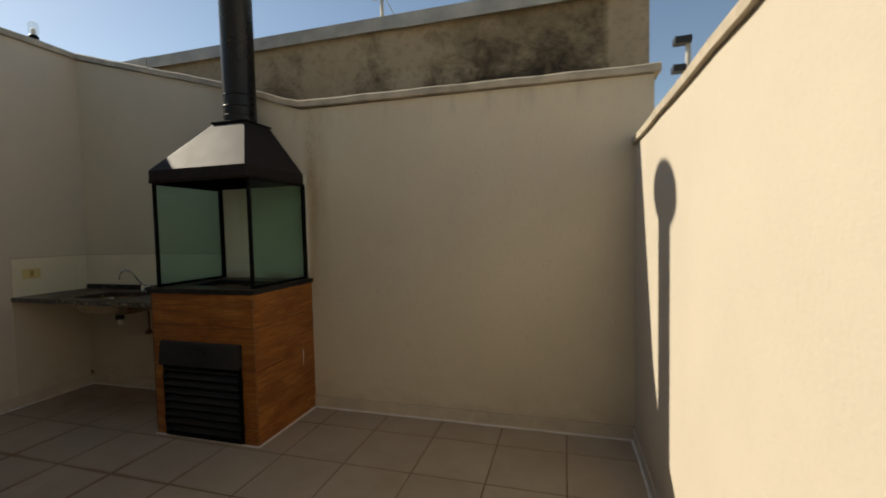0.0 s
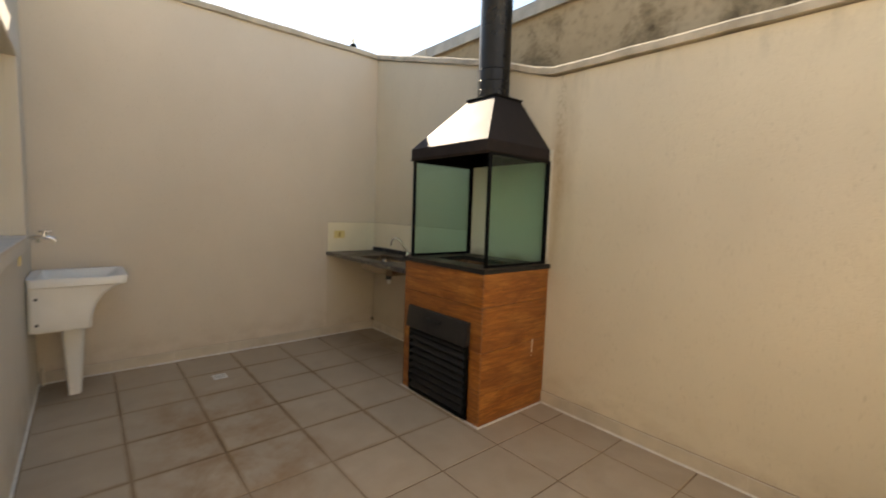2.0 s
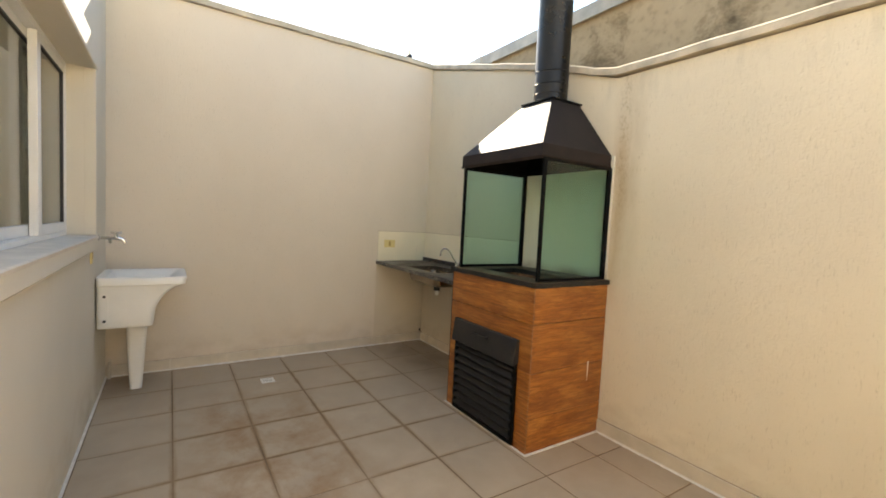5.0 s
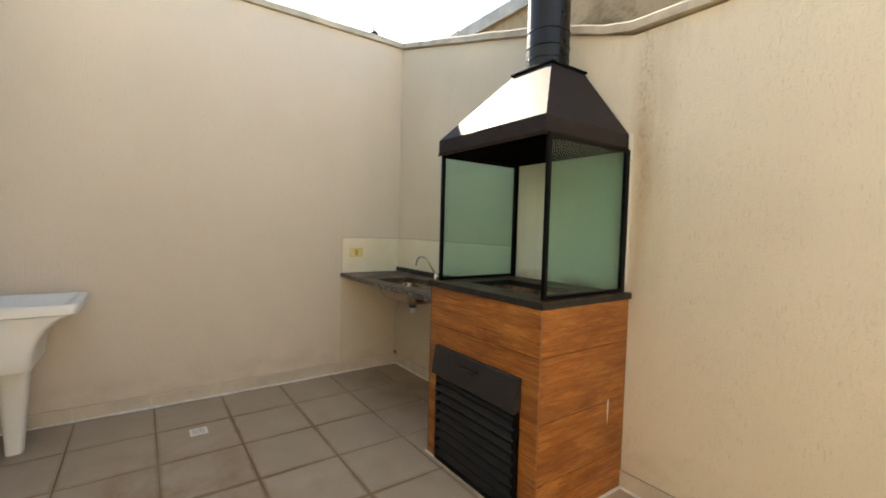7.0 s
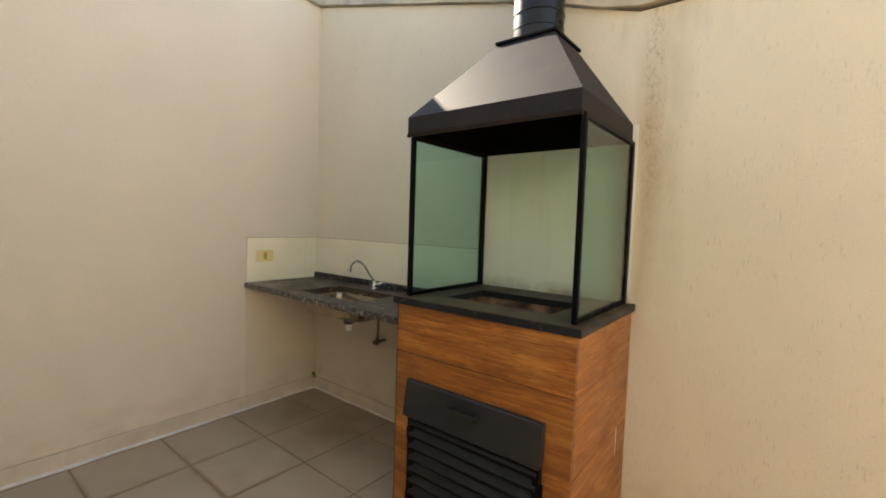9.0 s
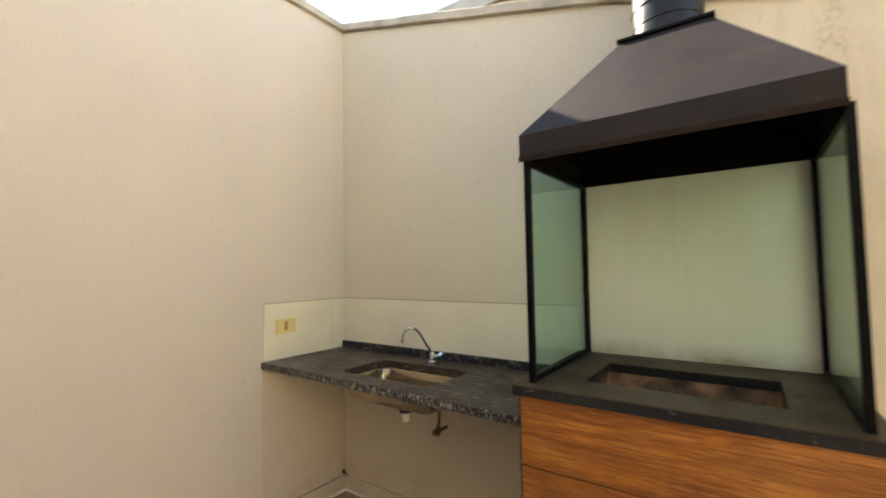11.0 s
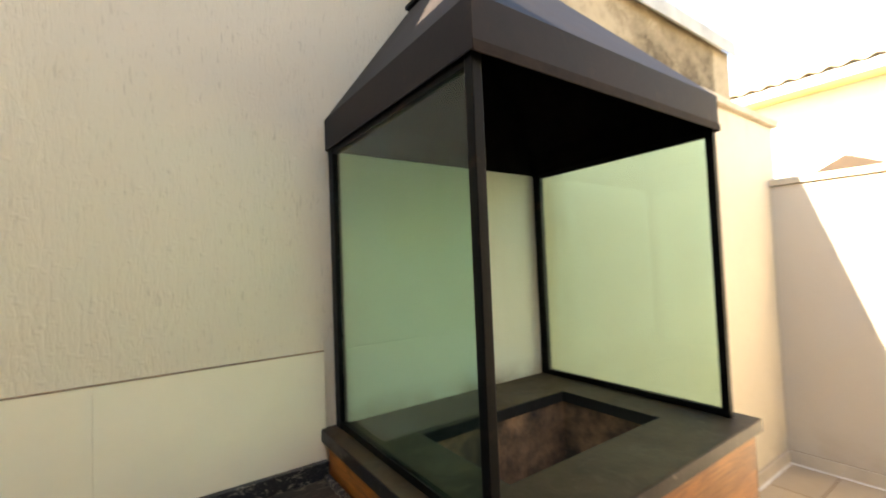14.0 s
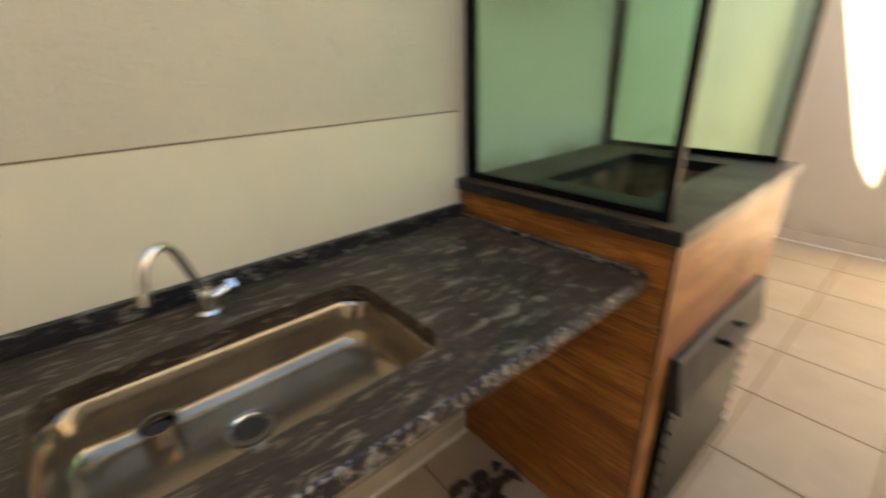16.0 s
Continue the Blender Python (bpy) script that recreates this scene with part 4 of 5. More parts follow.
cup = thing("strainer_cup", "small brushed steel strainer cup standing in the sink bowl", "sink strainer", (-1.892, 6.775, 0.7775))
part("cup", lathe_bm([(0.0, 0.002), (0.026, 0.002), (0.028, 0.006), (0.029, 0.034), (0.032, 0.036), (0.032, 0.038), (0.0275, 0.037), (0.026, 0.008), (0.0, 0.006)], (-1.892, 6.775, 0.7775), 24), m_steel, cup, "brushed steel cup", True)
part("filter", lathe_bm([(0, 0.006), (0.022, 0.006), (0.023, 0.020), (0.022, 0.024), (0, 0.026)], (-1.892, 6.775, 0.7775), 12), m_dark, cup, "dark clogged filter", True)

tap = thing("sink_tap", "chrome gooseneck tap on the granite counter", "tap", (-1.735, 6.905, CT))
TB = Vector((-1.735, 6.905, CT))
part("base", lathe_bm([(0, 0), (0.024, 0), (0.024, 0.006), (0.017, 0.012), (0.015, 0.045), (0.012, 0.055), (0, 0.055)], TB, 20), m_chrome, tap, "chrome tap base", True)
neck = []
top, tip = Vector((-1.792, 6.80, 1.108)), Vector((-1.832, 6.772, 1.044))
ctrl = [TB + Vector((0, 0, 0.05)), Vector((-1.752, 6.872, 1.02)), Vector((-1.768, 6.843, 1.075)), Vector((-1.782, 6.82, 1.10)), top, Vector((-1.808, 6.788, 1.103)), Vector((-1.824, 6.777, 1.082)), tip]
for i in range(len(ctrl) - 1):
    p0, p1, p2, p3 = ctrl[max(i - 1, 0)], ctrl[i], ctrl[i + 1], ctrl[min(i + 2, len(ctrl) - 1)]
    for s in range(4):
        u = s / 4
        neck.append(0.5 * ((2 * p1) + (p2 - p0) * u + (2 * p0 - 5 * p1 + 4 * p2 - p3) * u * u + (3 * p1 - p0 - 3 * p2 + p3) * u ** 3))
neck.append(tip)
part("spout", tube_bm(neck, 0.0075, 14), m_chrome, tap, "bent chrome spout", True)
part("nozzle", tube_bm([tip + Vector((0, 0, 0.006)), tip + Vector((-0.002, -0.001, -0.012))], 0.0105, 14), m_chrome, tap, "chrome nozzle", True)
part("valve", tube_bm([TB + Vector((0, 0.0, 0.03)), TB + Vector((0.042, 0.012, 0.036))], 0.012, 14), m_chrome, tap, "chrome valve body", True)
part("handle", tube_bm([TB + Vector((0.042, 0.012, 0.036)), TB + Vector((0.058, 0.016, 0.038))], [0.02, 0.017], 6), m_chrome, tap, "chrome star handle")
tap.location.x -= 0.02

hose = thing("supply_pipe", "bent dull brass supply pipe under the counter", "pipe", (-1.735, 6.9, 0.52))
part("pipe", tube_bm([(-1.72, 6.905, 0.88), (-1.72, 6.905, 0.80), (-1.722, 6.915, 0.70), (-1.728, 6.92, 0.62), (-1.742, 6.93, 0.565), (-1.742, 6.94, 0.55), (-1.74, 7.006, 0.55)], 0.0085, 10), m_bronze, hose, "bent pipe", True)
part("nut", tube_bm([(-1.745, 6.90, 0.548), (-1.745, 6.945, 0.552)], 0.016, 8), m_bronze, hose, "brass nut")
part("nut", tube_bm([(-1.742, 6.925, 0.53), (-1.742, 6.93, 0.575)], 0.013, 8), m_bronze, hose, "brass nut")


def socket(name, lo, hi, face, label):
    """A plate on a wall; face is the axis (0 or 1) that it looks along."""
    ob = thing(name, label, "socket", ((lo[0] + hi[0]) / 2, (lo[1] + hi[1]) / 2, lo[2]))
    part("plate", box_bm(lo, hi, 0.0025), m_socket, ob, "yellowed plate")
    mid = (Vector(lo) + Vector(hi)) / 2
    if face == 0:
        part("outlet", box_bm((hi[0] - 0.001, mid.y - 0.012, mid.z - 0.026), (hi[0] + 0.0015, mid.y + 0.012, mid.z + 0.026), 0.001), m_socket_dark, ob, "amber socket insert")
    else:
        part("outlet", box_bm((mid.x - 0.012, hi[1] - 0.001, mid.z - 0.026), (mid.x + 0.012, hi[1] + 0.0015, mid.z + 0.026), 0.001), m_socket_dark, ob, "amber socket insert")
    return ob


socket("wall_socket", (XL + 0.0092, 6.495, 1.06), (XL + 0.017, 6.622, 1.143), 0, "yellowed cream socket plate on the backsplash tiles")
socket("wall_socket", (-1.88, YH + 0.0002, 0.985), (-1.80, YH + 0.009, 1.10), 1, "yellowed cream switch plate under the window sill")

# ---- barbecue ----
def loft(rings):
    bm = bmesh.new()
    prev = None
    first = None
    for pts in rings:
        r = [bm.verts.new(p) for p in pts]
        if prev:
            for k in range(len(r)):
                bm.faces.new((prev[k], prev[(k + 1) % len(r)], r[(k + 1) % len(r)], r[k]))
        else:
            first = r
        prev = r
    bm.faces.new(first)
    bm.faces.new(prev)
    bmesh.ops.recalc_face_normals(bm, faces=bm.faces[:])
    return bm


BX0, BX1, BY0, BY1 = -0.982, -0.132, 6.342, YB - 0.002
GZ = 1.035
bbq = thing("barbecue", "built-in barbecue clad in wood-look tiles with a black steel hood", "barbecue", ((BX0 + BX1) / 2, (BY0 + BY1) / 2, 0))
HX0, HX1, HY0, HY1 = -0.820, -0.293, 6.492, 6.805
CL = 0.009
part("masonry", join_bm(box_bm((BX0 + CL, BY0 + CL, 0), (HX0 - 0.02, BY1, 1.003)), box_bm((HX1 + 0.02, BY0 + CL, 0), (BX1 - CL, BY1, 1.003)),
                        box_bm((HX0 - 0.02, HY1 + 0.02, 0), (HX1 + 0.02, BY1, 1.003)), box_bm((HX0 - 0.02, BY0 + CL, 0.56), (HX1 + 0.02, HY0 - 0.02, 1.003)),
                        box_bm((HX0 - 0.02, HY0 - 0.02, 0.72), (HX1 + 0.02, HY1 + 0.02, 0.74))), m_joint, bbq, "dark joints behind the tiles")
part("firebox", loft([[(x, y, z) for x, y in ((HX0 - o, HY0 - o), (HX1 + o, HY0 - o), (HX1 + o, HY1 + o), (HX0 - o, HY1 + o))]
                      for o, z in ((0.019, 0.741), (0.019, 1.003), (0.0, 1.003), (0.0, 0.76))]), m_lining, bbq, "sooty brick firebox lining")
part("top_slab", slab_with_hole(-1.0, -0.118, 6.332, YB - 0.003, 1.004, GZ, [(HX1, HY1), (HX0, HY1), (HX0, HY0), (HX1, HY0)]), m_granite_dark, bbq, "dusty dark granite slab")
part("cut_edge", join_bm(box_bm((HX0, HY1 - 0.003, 1.0035), (HX1, HY1 + 0.0004, GZ - 0.0008)), box_bm((HX0, HY0 - 0.0004, 1.0035), (HX1, HY0 + 0.003, GZ - 0.0008)),
                         box_bm((HX0 - 0.0004, HY0 + 0.003, 1.0035), (HX0 + 0.003, HY1 - 0.003, GZ - 0.0008)), box_bm((HX1 - 0.003, HY0 + 0.003, 1.0035), (HX1 + 0.0004, HY1 - 0.003, GZ - 0.0008))), m_granite_black, bbq, "black sawn edge of the opening")
part("front_edge", join_bm(box_bm((-1.001, 6.3300, 1.0035), (-0.117, 6.3325, GZ - 0.002)), box_bm((-0.1185, 6.3325, 1.0035), (-0.1165, YB - 0.003, GZ - 0.002)), box_bm((-1.0015, 6.3325, 1.0035), (-0.9995, YB - 0.003, GZ - 0.002))), m_slab_edge, bbq, "black sawn slab edge")

GDX0, GDX1, GDZ = -0.885, -0.24, 0.60
rows_z = [0.002, 0.21, 0.49, 0.785, 1.002]
g = 0.0015
for k, (z0, z1) in enumerate(zip(rows_z, rows_z[1:])):
    # front
    if k == 3:
        part("cladding_tile", box_bm((BX0 + g, BY0, z0 + g), (BX1 - g, BY0 + CL, z1 - g), 0.001, 1), m_wood, bbq)
    elif k == 2:
        part("cladding_tile", join_bm(box_bm((BX0 + g, BY0, GDZ), (BX1 - g, BY0 + CL, z1 - g)), box_bm((BX0 + g, BY0, z0 + g), (GDX0, BY0 + CL, GDZ)), box_bm((GDX1, BY0, z0 + g), (BX1 - g, BY0 + CL, GDZ))), m_wood, bbq)
    else:
        part("cladding_tile", box_bm((BX0 + g, BY0, z0 + g), (GDX0, BY0 + CL, z1 - g), 0.001, 1), m_wood, bbq)
        part("cladding_tile", box_bm((GDX1, BY0, z0 + g), (BX1 - g, BY0 + CL, z1 - g), 0.001, 1), m_wood, bbq)
    # sides
    part("cladding_tile", box_bm((BX1 - CL, BY0 + CL + g, z0 + g), (BX1, BY1, z1 - g), 0.001, 1), m_wood, bbq)
    part("cladding_tile", box_bm((BX0, BY0 + CL + g, z0 + g), (BX0 + CL, BY1, z1 - g), 0.001, 1), m_wood, bbq)
part("corner_joint", box_bm((BX1 - 0.0012, BY0 - 0.0004, 0.002), (BX1 + 0.0004, BY0 + 0.0012, 1.002)), m_crack, bbq, "thin brown corner joint")
part("corner_joint", box_bm((BX0 - 0.0008, BY0 - 0.0008, 0.002), (BX0 + 0.004, BY0 + 0.004, 1.002)), m_seal, bbq, "dark corner joint")
part("chip", prism_bm([(6.856, 0.50), (6.868, 0.50), (6.866, 0.44), (6.860, 0.37)], BX1 - 0.001, BX1 + 0.0012, 0), m_scratch, bbq, "white scratch in the glaze")
part("floor_joint", join_bm(box_bm((BX0 - 0.012, BY0 - 0.012, -0.003), (BX1 + 0.012, BY0, 0.005)), box_bm((BX1, BY0, -0.003), (BX1 + 0.014, YB - 0.012, 0.005))), m_grout_white, bbq, "white cement joint at the floor")

# ash door with louvres
door = part("ash_door", join_bm(box_bm((GDX0, 6.322, 0.012), (GDX0 + 0.028, 6.345, 0.53), 0.002), box_bm((GDX1 - 0.028, 6.322, 0.012), (GDX1, 6.345, 0.53), 0.002),
                                box_bm((GDX0 + 0.028, 6.322, 0.012), (GDX1 - 0.028, 6.345, 0.035), 0.002), box_bm((GDX0 + 0.028, 6.352, 0.02), (GDX1 - 0.028, 6.36, 0.56))), m_black, bbq, "black steel louvred ash door")
for i in range(9):
    z = 0.048 + i * 0.053
    b = prism_bm([(6.346, z + 0.046), (6.349, z + 0.043), (6.324, z + 0.004), (6.315, z), (6.312, z + 0.004), (6.314, z + 0.009)], GDX0 + 0.016, GDX1 - 0.012, 0)
    part("slat", b, m_slat, door, "")
for x in (GDX0 - 0.006, GDX1 + 0.004):
    for z in (0.10, 0.40):
        part("hinge", tube_bm([(x, 6.332, z), (x, 6.332, z + 0.045)], 0.006, 10), m_black, door, "steel hinge pin")
drawer = part("ash_drawer", prism_bm([(6.345, 0.672), (6.322, 0.672), (6.318, 0.668), (6.296, 0.516), (6.300, 0.513), (6.345, 0.53)], GDX0 - 0.008, GDX1 + 0.006, 0), m_plate, bbq, "charcoal steel ash drawer front")
part("handle", join_bm(box_bm((-0.64, 6.278, 0.607), (-0.50, 6.288, 0.627), 0.002), box_bm((-0.64, 6.288, 0.609), (-0.63, 6.312, 0.625)), box_bm((-0.51, 6.288, 0.609), (-0.50, 6.312, 0.625))), m_plate, drawer, "short steel handle")

# glass sides
for x in (-0.953, -0.164):
    side = part("glass_side", box_bm((x - 0.008, 6.397, GZ + 0.001), (x + 0.008, 6.965, GZ + 0.018), 0.001), m_black, bbq, "black bottom rail of the glass side")
    part("top_rail", box_bm((x - 0.008, 6.397, 1.752), (x + 0.008, 6.965, 1.77), 0.001), m_black, side)
    part("front_post", box_bm((x - 0.01, 6.377, GZ), (x + 0.01, 6.397, 1.772), 0.002), m_black, side)
    part("back_post", box_bm((x - 0.01, 6.965, GZ), (x + 0.01, YB - 0.0125, 1.77), 0.002), m_black, side)
    p = part("glass_pane", box_bm((x - 0.003, 6.398, GZ + 0.018), (x + 0.003, 6.964, 1.752)), m_green, side, "green tinted glass")
    p.visible_shadow = False
part("back_panel", box_bm((-0.944, YB - 0.012, GZ), (-0.146, YB - 0.002, 1.85)), m_bbq_back, bbq, "smooth cream back panel with soot marks")

# hood
HB0, HB1, HF, HBK = -0.970, -0.168, 6.364, YB - 0.012
TX0, TX1, TF, TBK, TZ = -0.708, -0.430, 6.686, 6.96, 2.219


def hood_bm(inset, flip):
    bm = bmesh.new()
    i = inset
    rings = []
    for x0, x1, y0, y1, z in ((HB0 + i, HB1 - i, HF + i, HBK - i, 1.766), (HB0 + i, HB1 - i, HF + i, HBK - i, 1.850), (TX0 + i, TX1 - i, TF + i, TBK - i, TZ)):
        rings.append([bm.verts.new(p) for p in ((x0, y0, z), (x1, y0, z), (x1, y1, z), (x0, y1, z))])
    for r, s in zip(rings, rings[1:]):
        for j in range(4):
            bm.faces.new((r[j], r[(j + 1) % 4], s[(j + 1) % 4], s[j]))
    return bm, rings


outer, ro = hood_bm(0.0, False)
inner_rings = []
for i, (x0, x1, y0, y1, z) in enumerate(((HB0, HB1, HF, HBK, 1.766), (HB0, HB1, HF, HBK, 1.848), (TX0, TX1, TF, TBK, TZ - 0.003))):
    d = 0.003
    inner_rings.append([outer.verts.new(p) for p in ((x0 + d, y0 + d, z), (x1 - d, y0 + d, z), (x1 - d, y1 - d, z), (x0 + d, y1 - d, z))])
for r, s in zip(inner_rings, inner_rings[1:]):
    for j in range(4):
        outer.faces.new((s[j], s[(j + 1) % 4], r[(j + 1) % 4], r[j]))
for j in range(4):
    outer.faces.new((ro[0][j], inner_rings[0][j], inner_rings[0][(j + 1) % 4], ro[0][(j + 1) % 4]))
    outer.faces.new((ro[2][j], ro[2][(j + 1) % 4], inner_rings[2][(j + 1) % 4], inner_rings[2][j]))
hood = part("hood", outer, m_hood, bbq, "black painted steel hood with a dull sheen")
lining, _ = hood_bm(0.010, True)
part("lining", lining, m_soot, hood, "soot-black inside of the hood")
part("rim_strip", join_bm(box_bm((HB0 - 0.002, HF - 0.003, 1.760), (HB1 + 0.002, HF - 0.0005, 1.778)), box_bm((HB1 + 0.0005, HF, 1.760), (HB1 + 0.003, HBK, 1.778))), m_rim_strip, hood, "rusty lower rim")
part("collar", join_bm(box_bm((TX0 - 0.012, TF - 0.012, TZ), (TX1 + 0.012, TBK + 0.012, TZ + 0.012), 0.002)), m_black, hood, "flat black collar")
CC = ((TX0 + TX1) / 2, 6.81)
chim = part("chimney", lathe_bm([(0.118, 0.0), (0.118, 0.05), (0.1205, 0.053), (0.118, 0.056), (0.118, 0.115), (0.1215, 0.119), (0.118, 0.123), (0.117, 0.20), (0.1205, 0.204), (0.117, 0.208), (0.116, 1.0), (0.119, 1.004), (0.116, 1.008), (0.115, 1.24), (0.110, 1.24), (0.110, 0.02)],
                                (*CC, TZ + 0.012), 40), m_pipe, bbq, "tall round black chimney pipe", True)
capz = 3.50
part("cap", lathe_bm([(0.222, 0.0), (0.224, 0.003), (0.12, 0.028), (0.0, 0.045), (0.0, 0.041), (0.12, 0.024), (0.218, 0.0)], (*CC, capz), 40), m_hood, chim, "round rain cap", True)
for k in range(3):
    a = radians(30 + 120 * k)
    part("stay", tube_bm([(CC[0] + 0.112 * math.cos(a), CC[1] + 0.112 * math.sin(a), 3.42), (CC[0] + 0.13 * math.cos(a), CC[1] + 0.13 * math.sin(a), capz + 0.02)], 0.005, 8), m_black, chim, "thin stay")

# ---- laundry tank ----
TX, TW = -2.235, 0.52
tank = thing("laundry_tank", "white moulded laundry tank on a pedestal in the corner", "laundry tank", (TX, 4.37, 0))
x0, x1, y0 = TX - TW / 2, TX + TW / 2, YH + 0.006


def ring_at(xa, xb, ya, yb, r, z):
    return [(*p, z) for p in rounded(xa, xb, ya, yb, r, 5)]


outerp = [(0.03, 0.315, 0.515), (0.022, 0.32, 0.53), (0.02, 0.325, 0.60), (0.02, 0.345, 0.67), (0.018, 0.385, 0.735), (0.012, 0.44, 0.785), (0.010, 0.49, 0.808), (0.0, 0.515, 0.815), (0.0, 0.525, 0.86), (0.006, 0.52, 0.87)]
rings = [ring_at(x0 + i, x1 - i, y0, y0 + d, 0.035, z) for i, d, z in outerp]
inner = [(0.035, 0.49, 0.868), (0.042, 0.475, 0.855), (0.06, 0.37, 0.75), (0.08, 0.29, 0.62), (0.11, 0.26, 0.58)]
rings += [ring_at(x0 + i, x1 - i, y0 + 0.05 + (i - 0.035), y0 + d, 0.03, z) for i, d, z in inner]
part("basin", loft(rings), m_white, tank, "white moulded basin", True)
part("rib", join_bm(box_bm((x1 - 0.021, y0 + 0.06, 0.775), (x1 - 0.013, y0 + 0.34, 0.783), 0.002), box_bm((x1 - 0.021, y0 + 0.06, 0.55), (x1 - 0.016, y0 + 0.066, 0.775), 0.001)), m_white, tank, "moulded rib")
part("pedestal", loft([ring_at(TX - 0.042, TX + 0.042, 4.31, 4.385, 0.025, 0.0), ring_at(TX - 0.055, TX + 0.055, 4.295, 4.405, 0.03, 0.30), ring_at(TX - 0.065, TX + 0.065, 4.285, 4.42, 0.03, 0.515)]), m_white, tank, "white tapered pedestal", True)
for z in (0.57, 0.74):
    part("bolt", tube_bm([(x1 - 0.022, y0 + 0.045, z), (x1 - 0.012, y0 + 0.045, z)], 0.009, 10), m_seal, tank, "dark bolt head")

wtap = thing("wall_tap", "chrome garden tap on the wall above the laundry tank", "tap", (-2.165, YH, 1.12))
part("pipe", tube_bm([(-2.165, YH, 1.13), (-2.165, YH + 0.09, 1.13), (-2.165, YH + 0.125, 1.128), (-2.165, YH + 0.145, 1.115), (-2.165, YH + 0.152, 1.095)], [0.0105, 0.012, 0.014, 0.013, 0.011], 14), m_chrome, wtap, "chrome tap body", True)
part("flange", tube_bm([(-2.165, YH, 1.13), (-2.165, YH + 0.008, 1.13)], 0.022, 18), m_chrome, wtap, "round wall flange")
part("stem", tube_bm([(-2.165, YH + 0.10, 1.13), (-2.165, YH + 0.10, 1.165)], [0.013, 0.008], 12), m_chrome, wtap)
part("outlet", tube_bm([(-2.165, YH + 0.066, 1.13), (-2.165, YH + 0.066, 1.094)], [0.009, 0.012], 12), m_chrome, wtap, "short side outlet")
part("handle", join_bm(tube_bm([(-2.197, YH + 0.10, 1.17), (-2.133, YH + 0.10, 1.17)], 0.0075, 10), tube_bm([(-2.165, YH + 0.068, 1.17), (-2.165, YH + 0.132, 1.17)], 0.0075, 10)), m_chrome, wtap, "cross handle")
part("collar", tube_bm([(-2.165, YH + 0.045, 1.13), (-2.165, YH + 0.062, 1.13)], 0.014, 8), m_chrome, wtap)

wpipe = thing("waste_pipe", "dusty waste pipe stub beside the laundry tank", "pipe", (-2.47, YH + 0.03, 0))
part("pipe", tube_bm([(-2.50, YH + 0.03, 0.0), (-2.50, YH + 0.03, 0.10), (-2.48, YH + 0.035, 0.15), (-2.43, YH + 0.04, 0.17)], 0.011, 12), m_sill, wpipe, "dusty pipe", True)

# ---- floor drain ----
fd = thing("floor_drain", "white square floor drain cover set in the tiles", "floor drain", (-1.965, 5.235, 0))
part("cover", box_bm((-2.015, 5.185, 0.0), (-1.915, 5.285, 0.004), 0.0015), m_white, fd, "white plastic cover")
for i in range(5):
    part("slot", box_bm((-2.0, 5.203 + i * 0.014, 0.0041), (-1.93, 5.208 + i * 0.014, 0.0045)), m_zinc, fd, "")

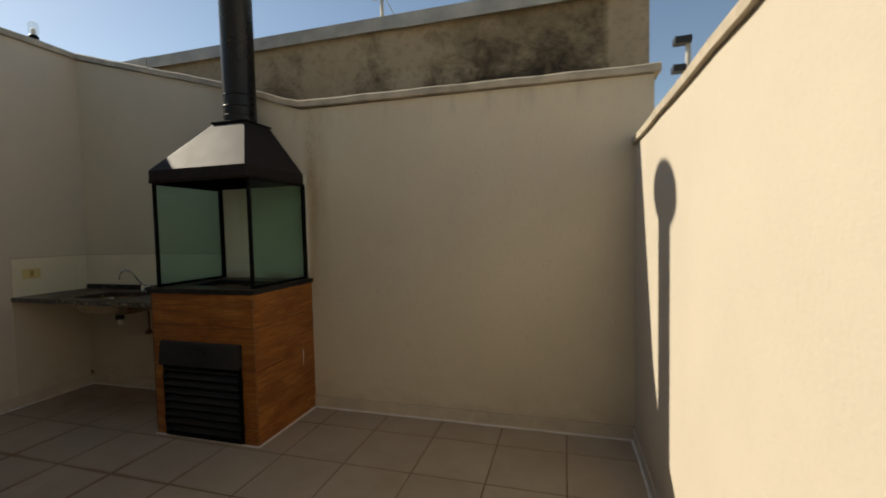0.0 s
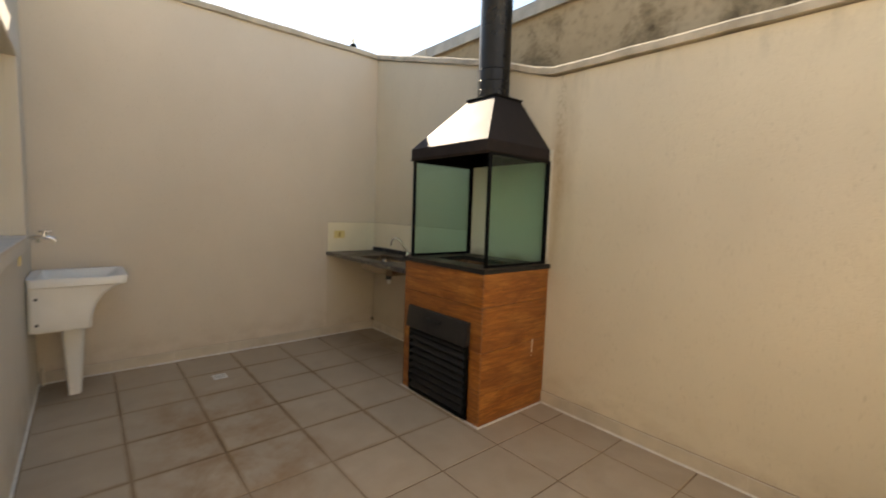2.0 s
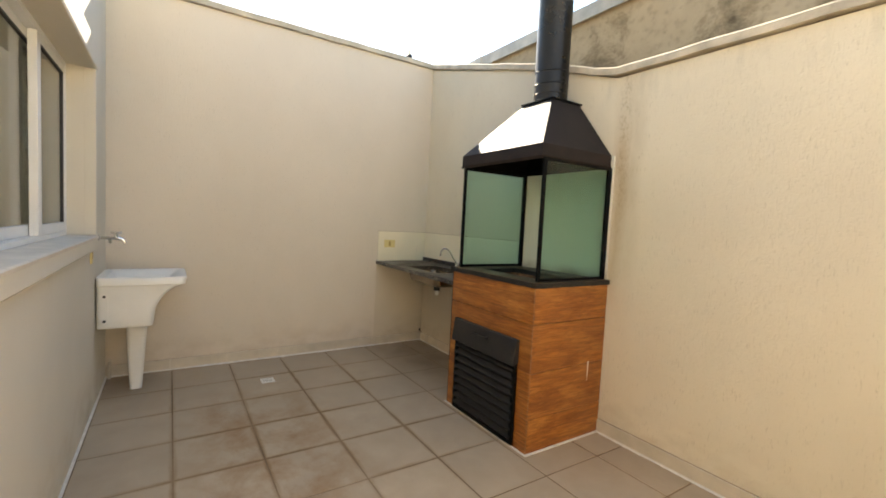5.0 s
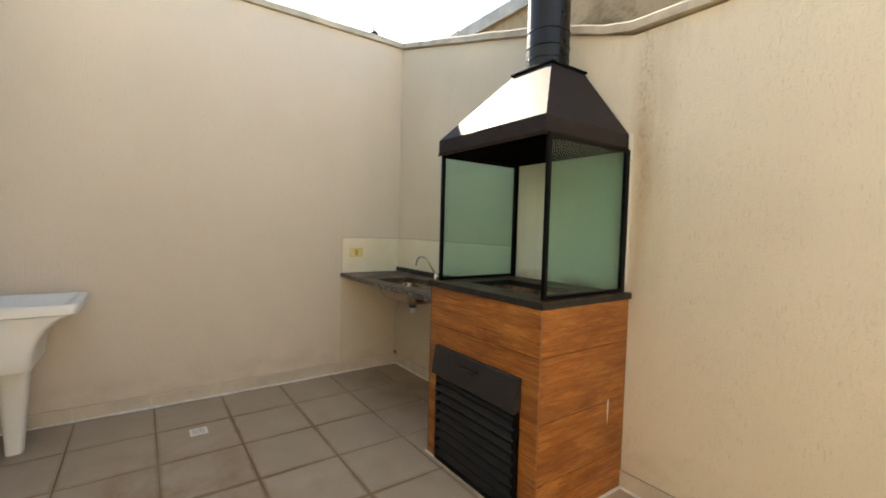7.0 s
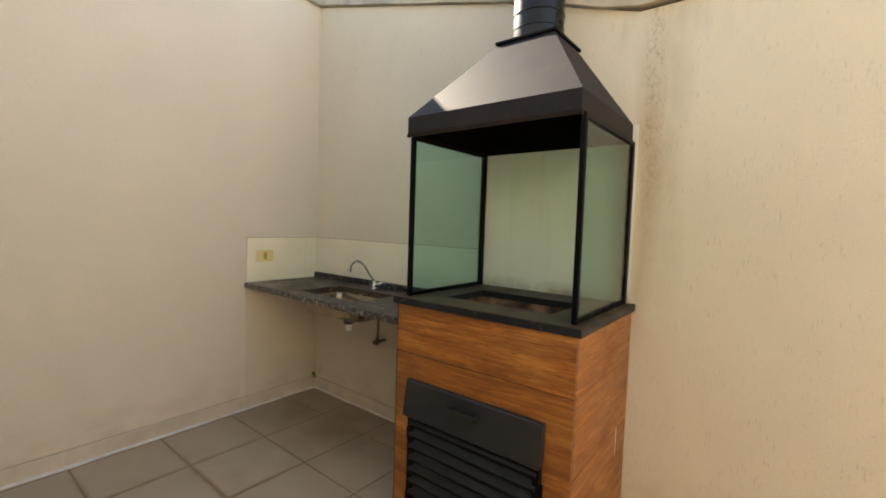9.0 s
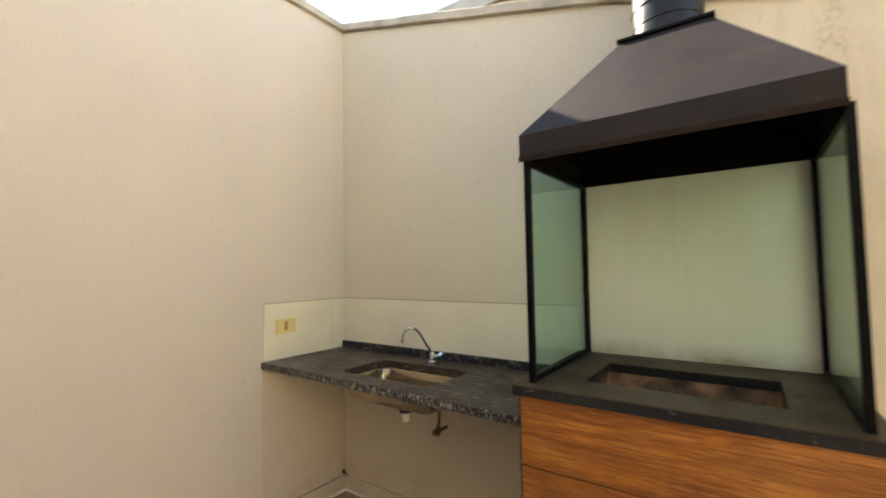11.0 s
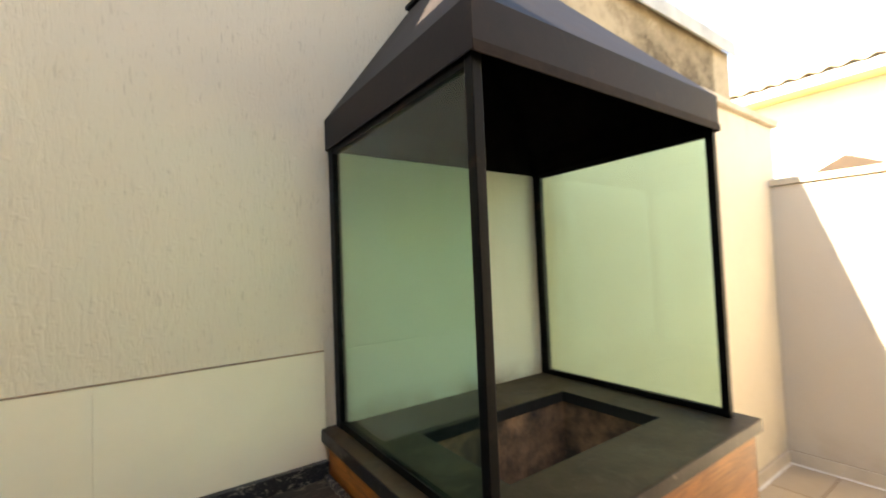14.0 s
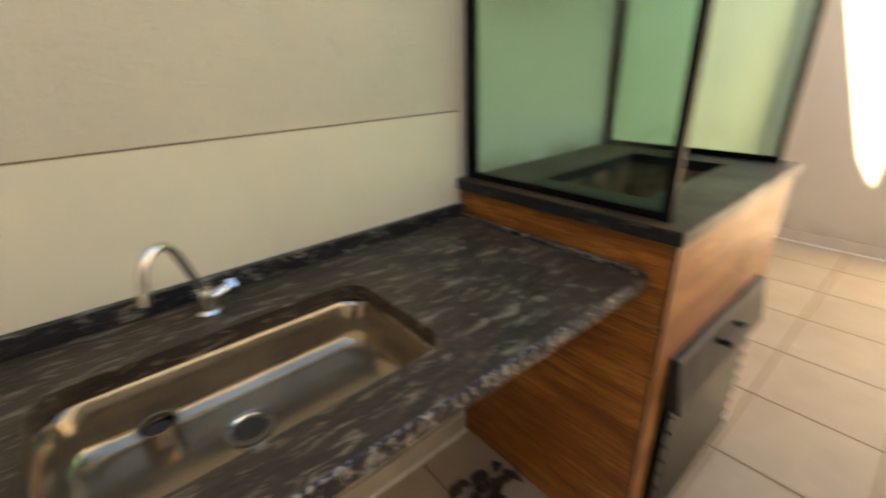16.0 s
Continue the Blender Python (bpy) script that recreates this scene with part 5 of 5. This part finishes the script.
# ---- floor tiles ----
gap = 0.0042
meshes = {}
ix0, ix1 = math.floor((XL - GX) / PITCH), math.ceil((XR - GX) / PITCH)
iy0, iy1 = math.floor((YH - GY) / PITCH), math.ceil((YB - GY) / PITCH)
rng = random.Random(4)
for i in range(ix0, ix1):
    for j in range(iy0, iy1):
        a = [max(GX + i * PITCH + gap, XL), max(GY + j * PITCH + gap, YH)]
        b = [min(GX + (i + 1) * PITCH - gap, XR), min(GY + (j + 1) * PITCH - gap, YB)]
        if b[0] - a[0] < 0.02 or b[1] - a[1] < 0.02:
            continue
        key = (round(b[0] - a[0], 3), round(b[1] - a[1], 3))
        if key not in meshes:
            w, d = key
            e = 0.003
            tb = bmesh.new()
            lo_r = [tb.verts.new(p) for p in ((0, 0, -0.012), (w, 0, -0.012), (w, d, -0.012), (0, d, -0.012))]
            mid_r = [tb.verts.new(p) for p in ((0, 0, -0.0018), (w, 0, -0.0018), (w, d, -0.0018), (0, d, -0.0018))]
            top_r = [tb.verts.new(p) for p in ((e, e, 0), (w - e, e, 0), (w - e, d - e, 0), (e, d - e, 0))]
            for r, s in ((lo_r, mid_r), (mid_r, top_r)):
                for k in range(4):
                    tb.faces.new((r[k], r[(k + 1) % 4], s[(k + 1) % 4], s[k]))
            tb.faces.new(top_r)
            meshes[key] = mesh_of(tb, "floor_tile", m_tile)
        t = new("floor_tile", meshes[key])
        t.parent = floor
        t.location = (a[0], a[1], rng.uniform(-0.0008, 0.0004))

# ---- dry leaves swept under the counter ----
LEAF = (-1.12, 6.74)
lr = random.Random(11)
for k in range(22):
    cx, cy = LEAF[0] + lr.uniform(-0.10, 0.10), LEAF[1] + lr.uniform(-0.07, 0.07)
    L, W, a0 = lr.uniform(0.035, 0.07), lr.uniform(0.014, 0.026), lr.uniform(0, math.pi * 2)
    lb = bmesh.new()
    rows_ = []
    for i in range(6):
        u = i / 5
        w = W * math.sin(math.pi * (0.06 + 0.88 * u)) * (1 - 0.25 * u)
        lift = 0.003 + 0.0011 * k + 0.014 * math.sin(math.pi * u) + 0.006 * lr.random()
        rows_.append([lb.verts.new((cx + (u - 0.5) * L * math.cos(a0) - q * w * math.sin(a0), cy + (u - 0.5) * L * math.sin(a0) + q * w * math.cos(a0), lift + (0.006 if q else 0.0))) for q in (-1, 0, 1)])
    for r, s_ in zip(rows_, rows_[1:]):
        for j in range(2):
            lb.faces.new((r[j], r[j + 1], s_[j + 1], s_[j]))
    leaf = thing("dry_leaf", "curled dark brown dry leaf on the tiled floor under the counter", "leaf", (cx, cy, 0), "dry leaves under the counter")
    lf = part("blade", lb, m_rim, leaf)
    lf.modifiers.new("thickness", "SOLIDIFY").thickness = 0.0008
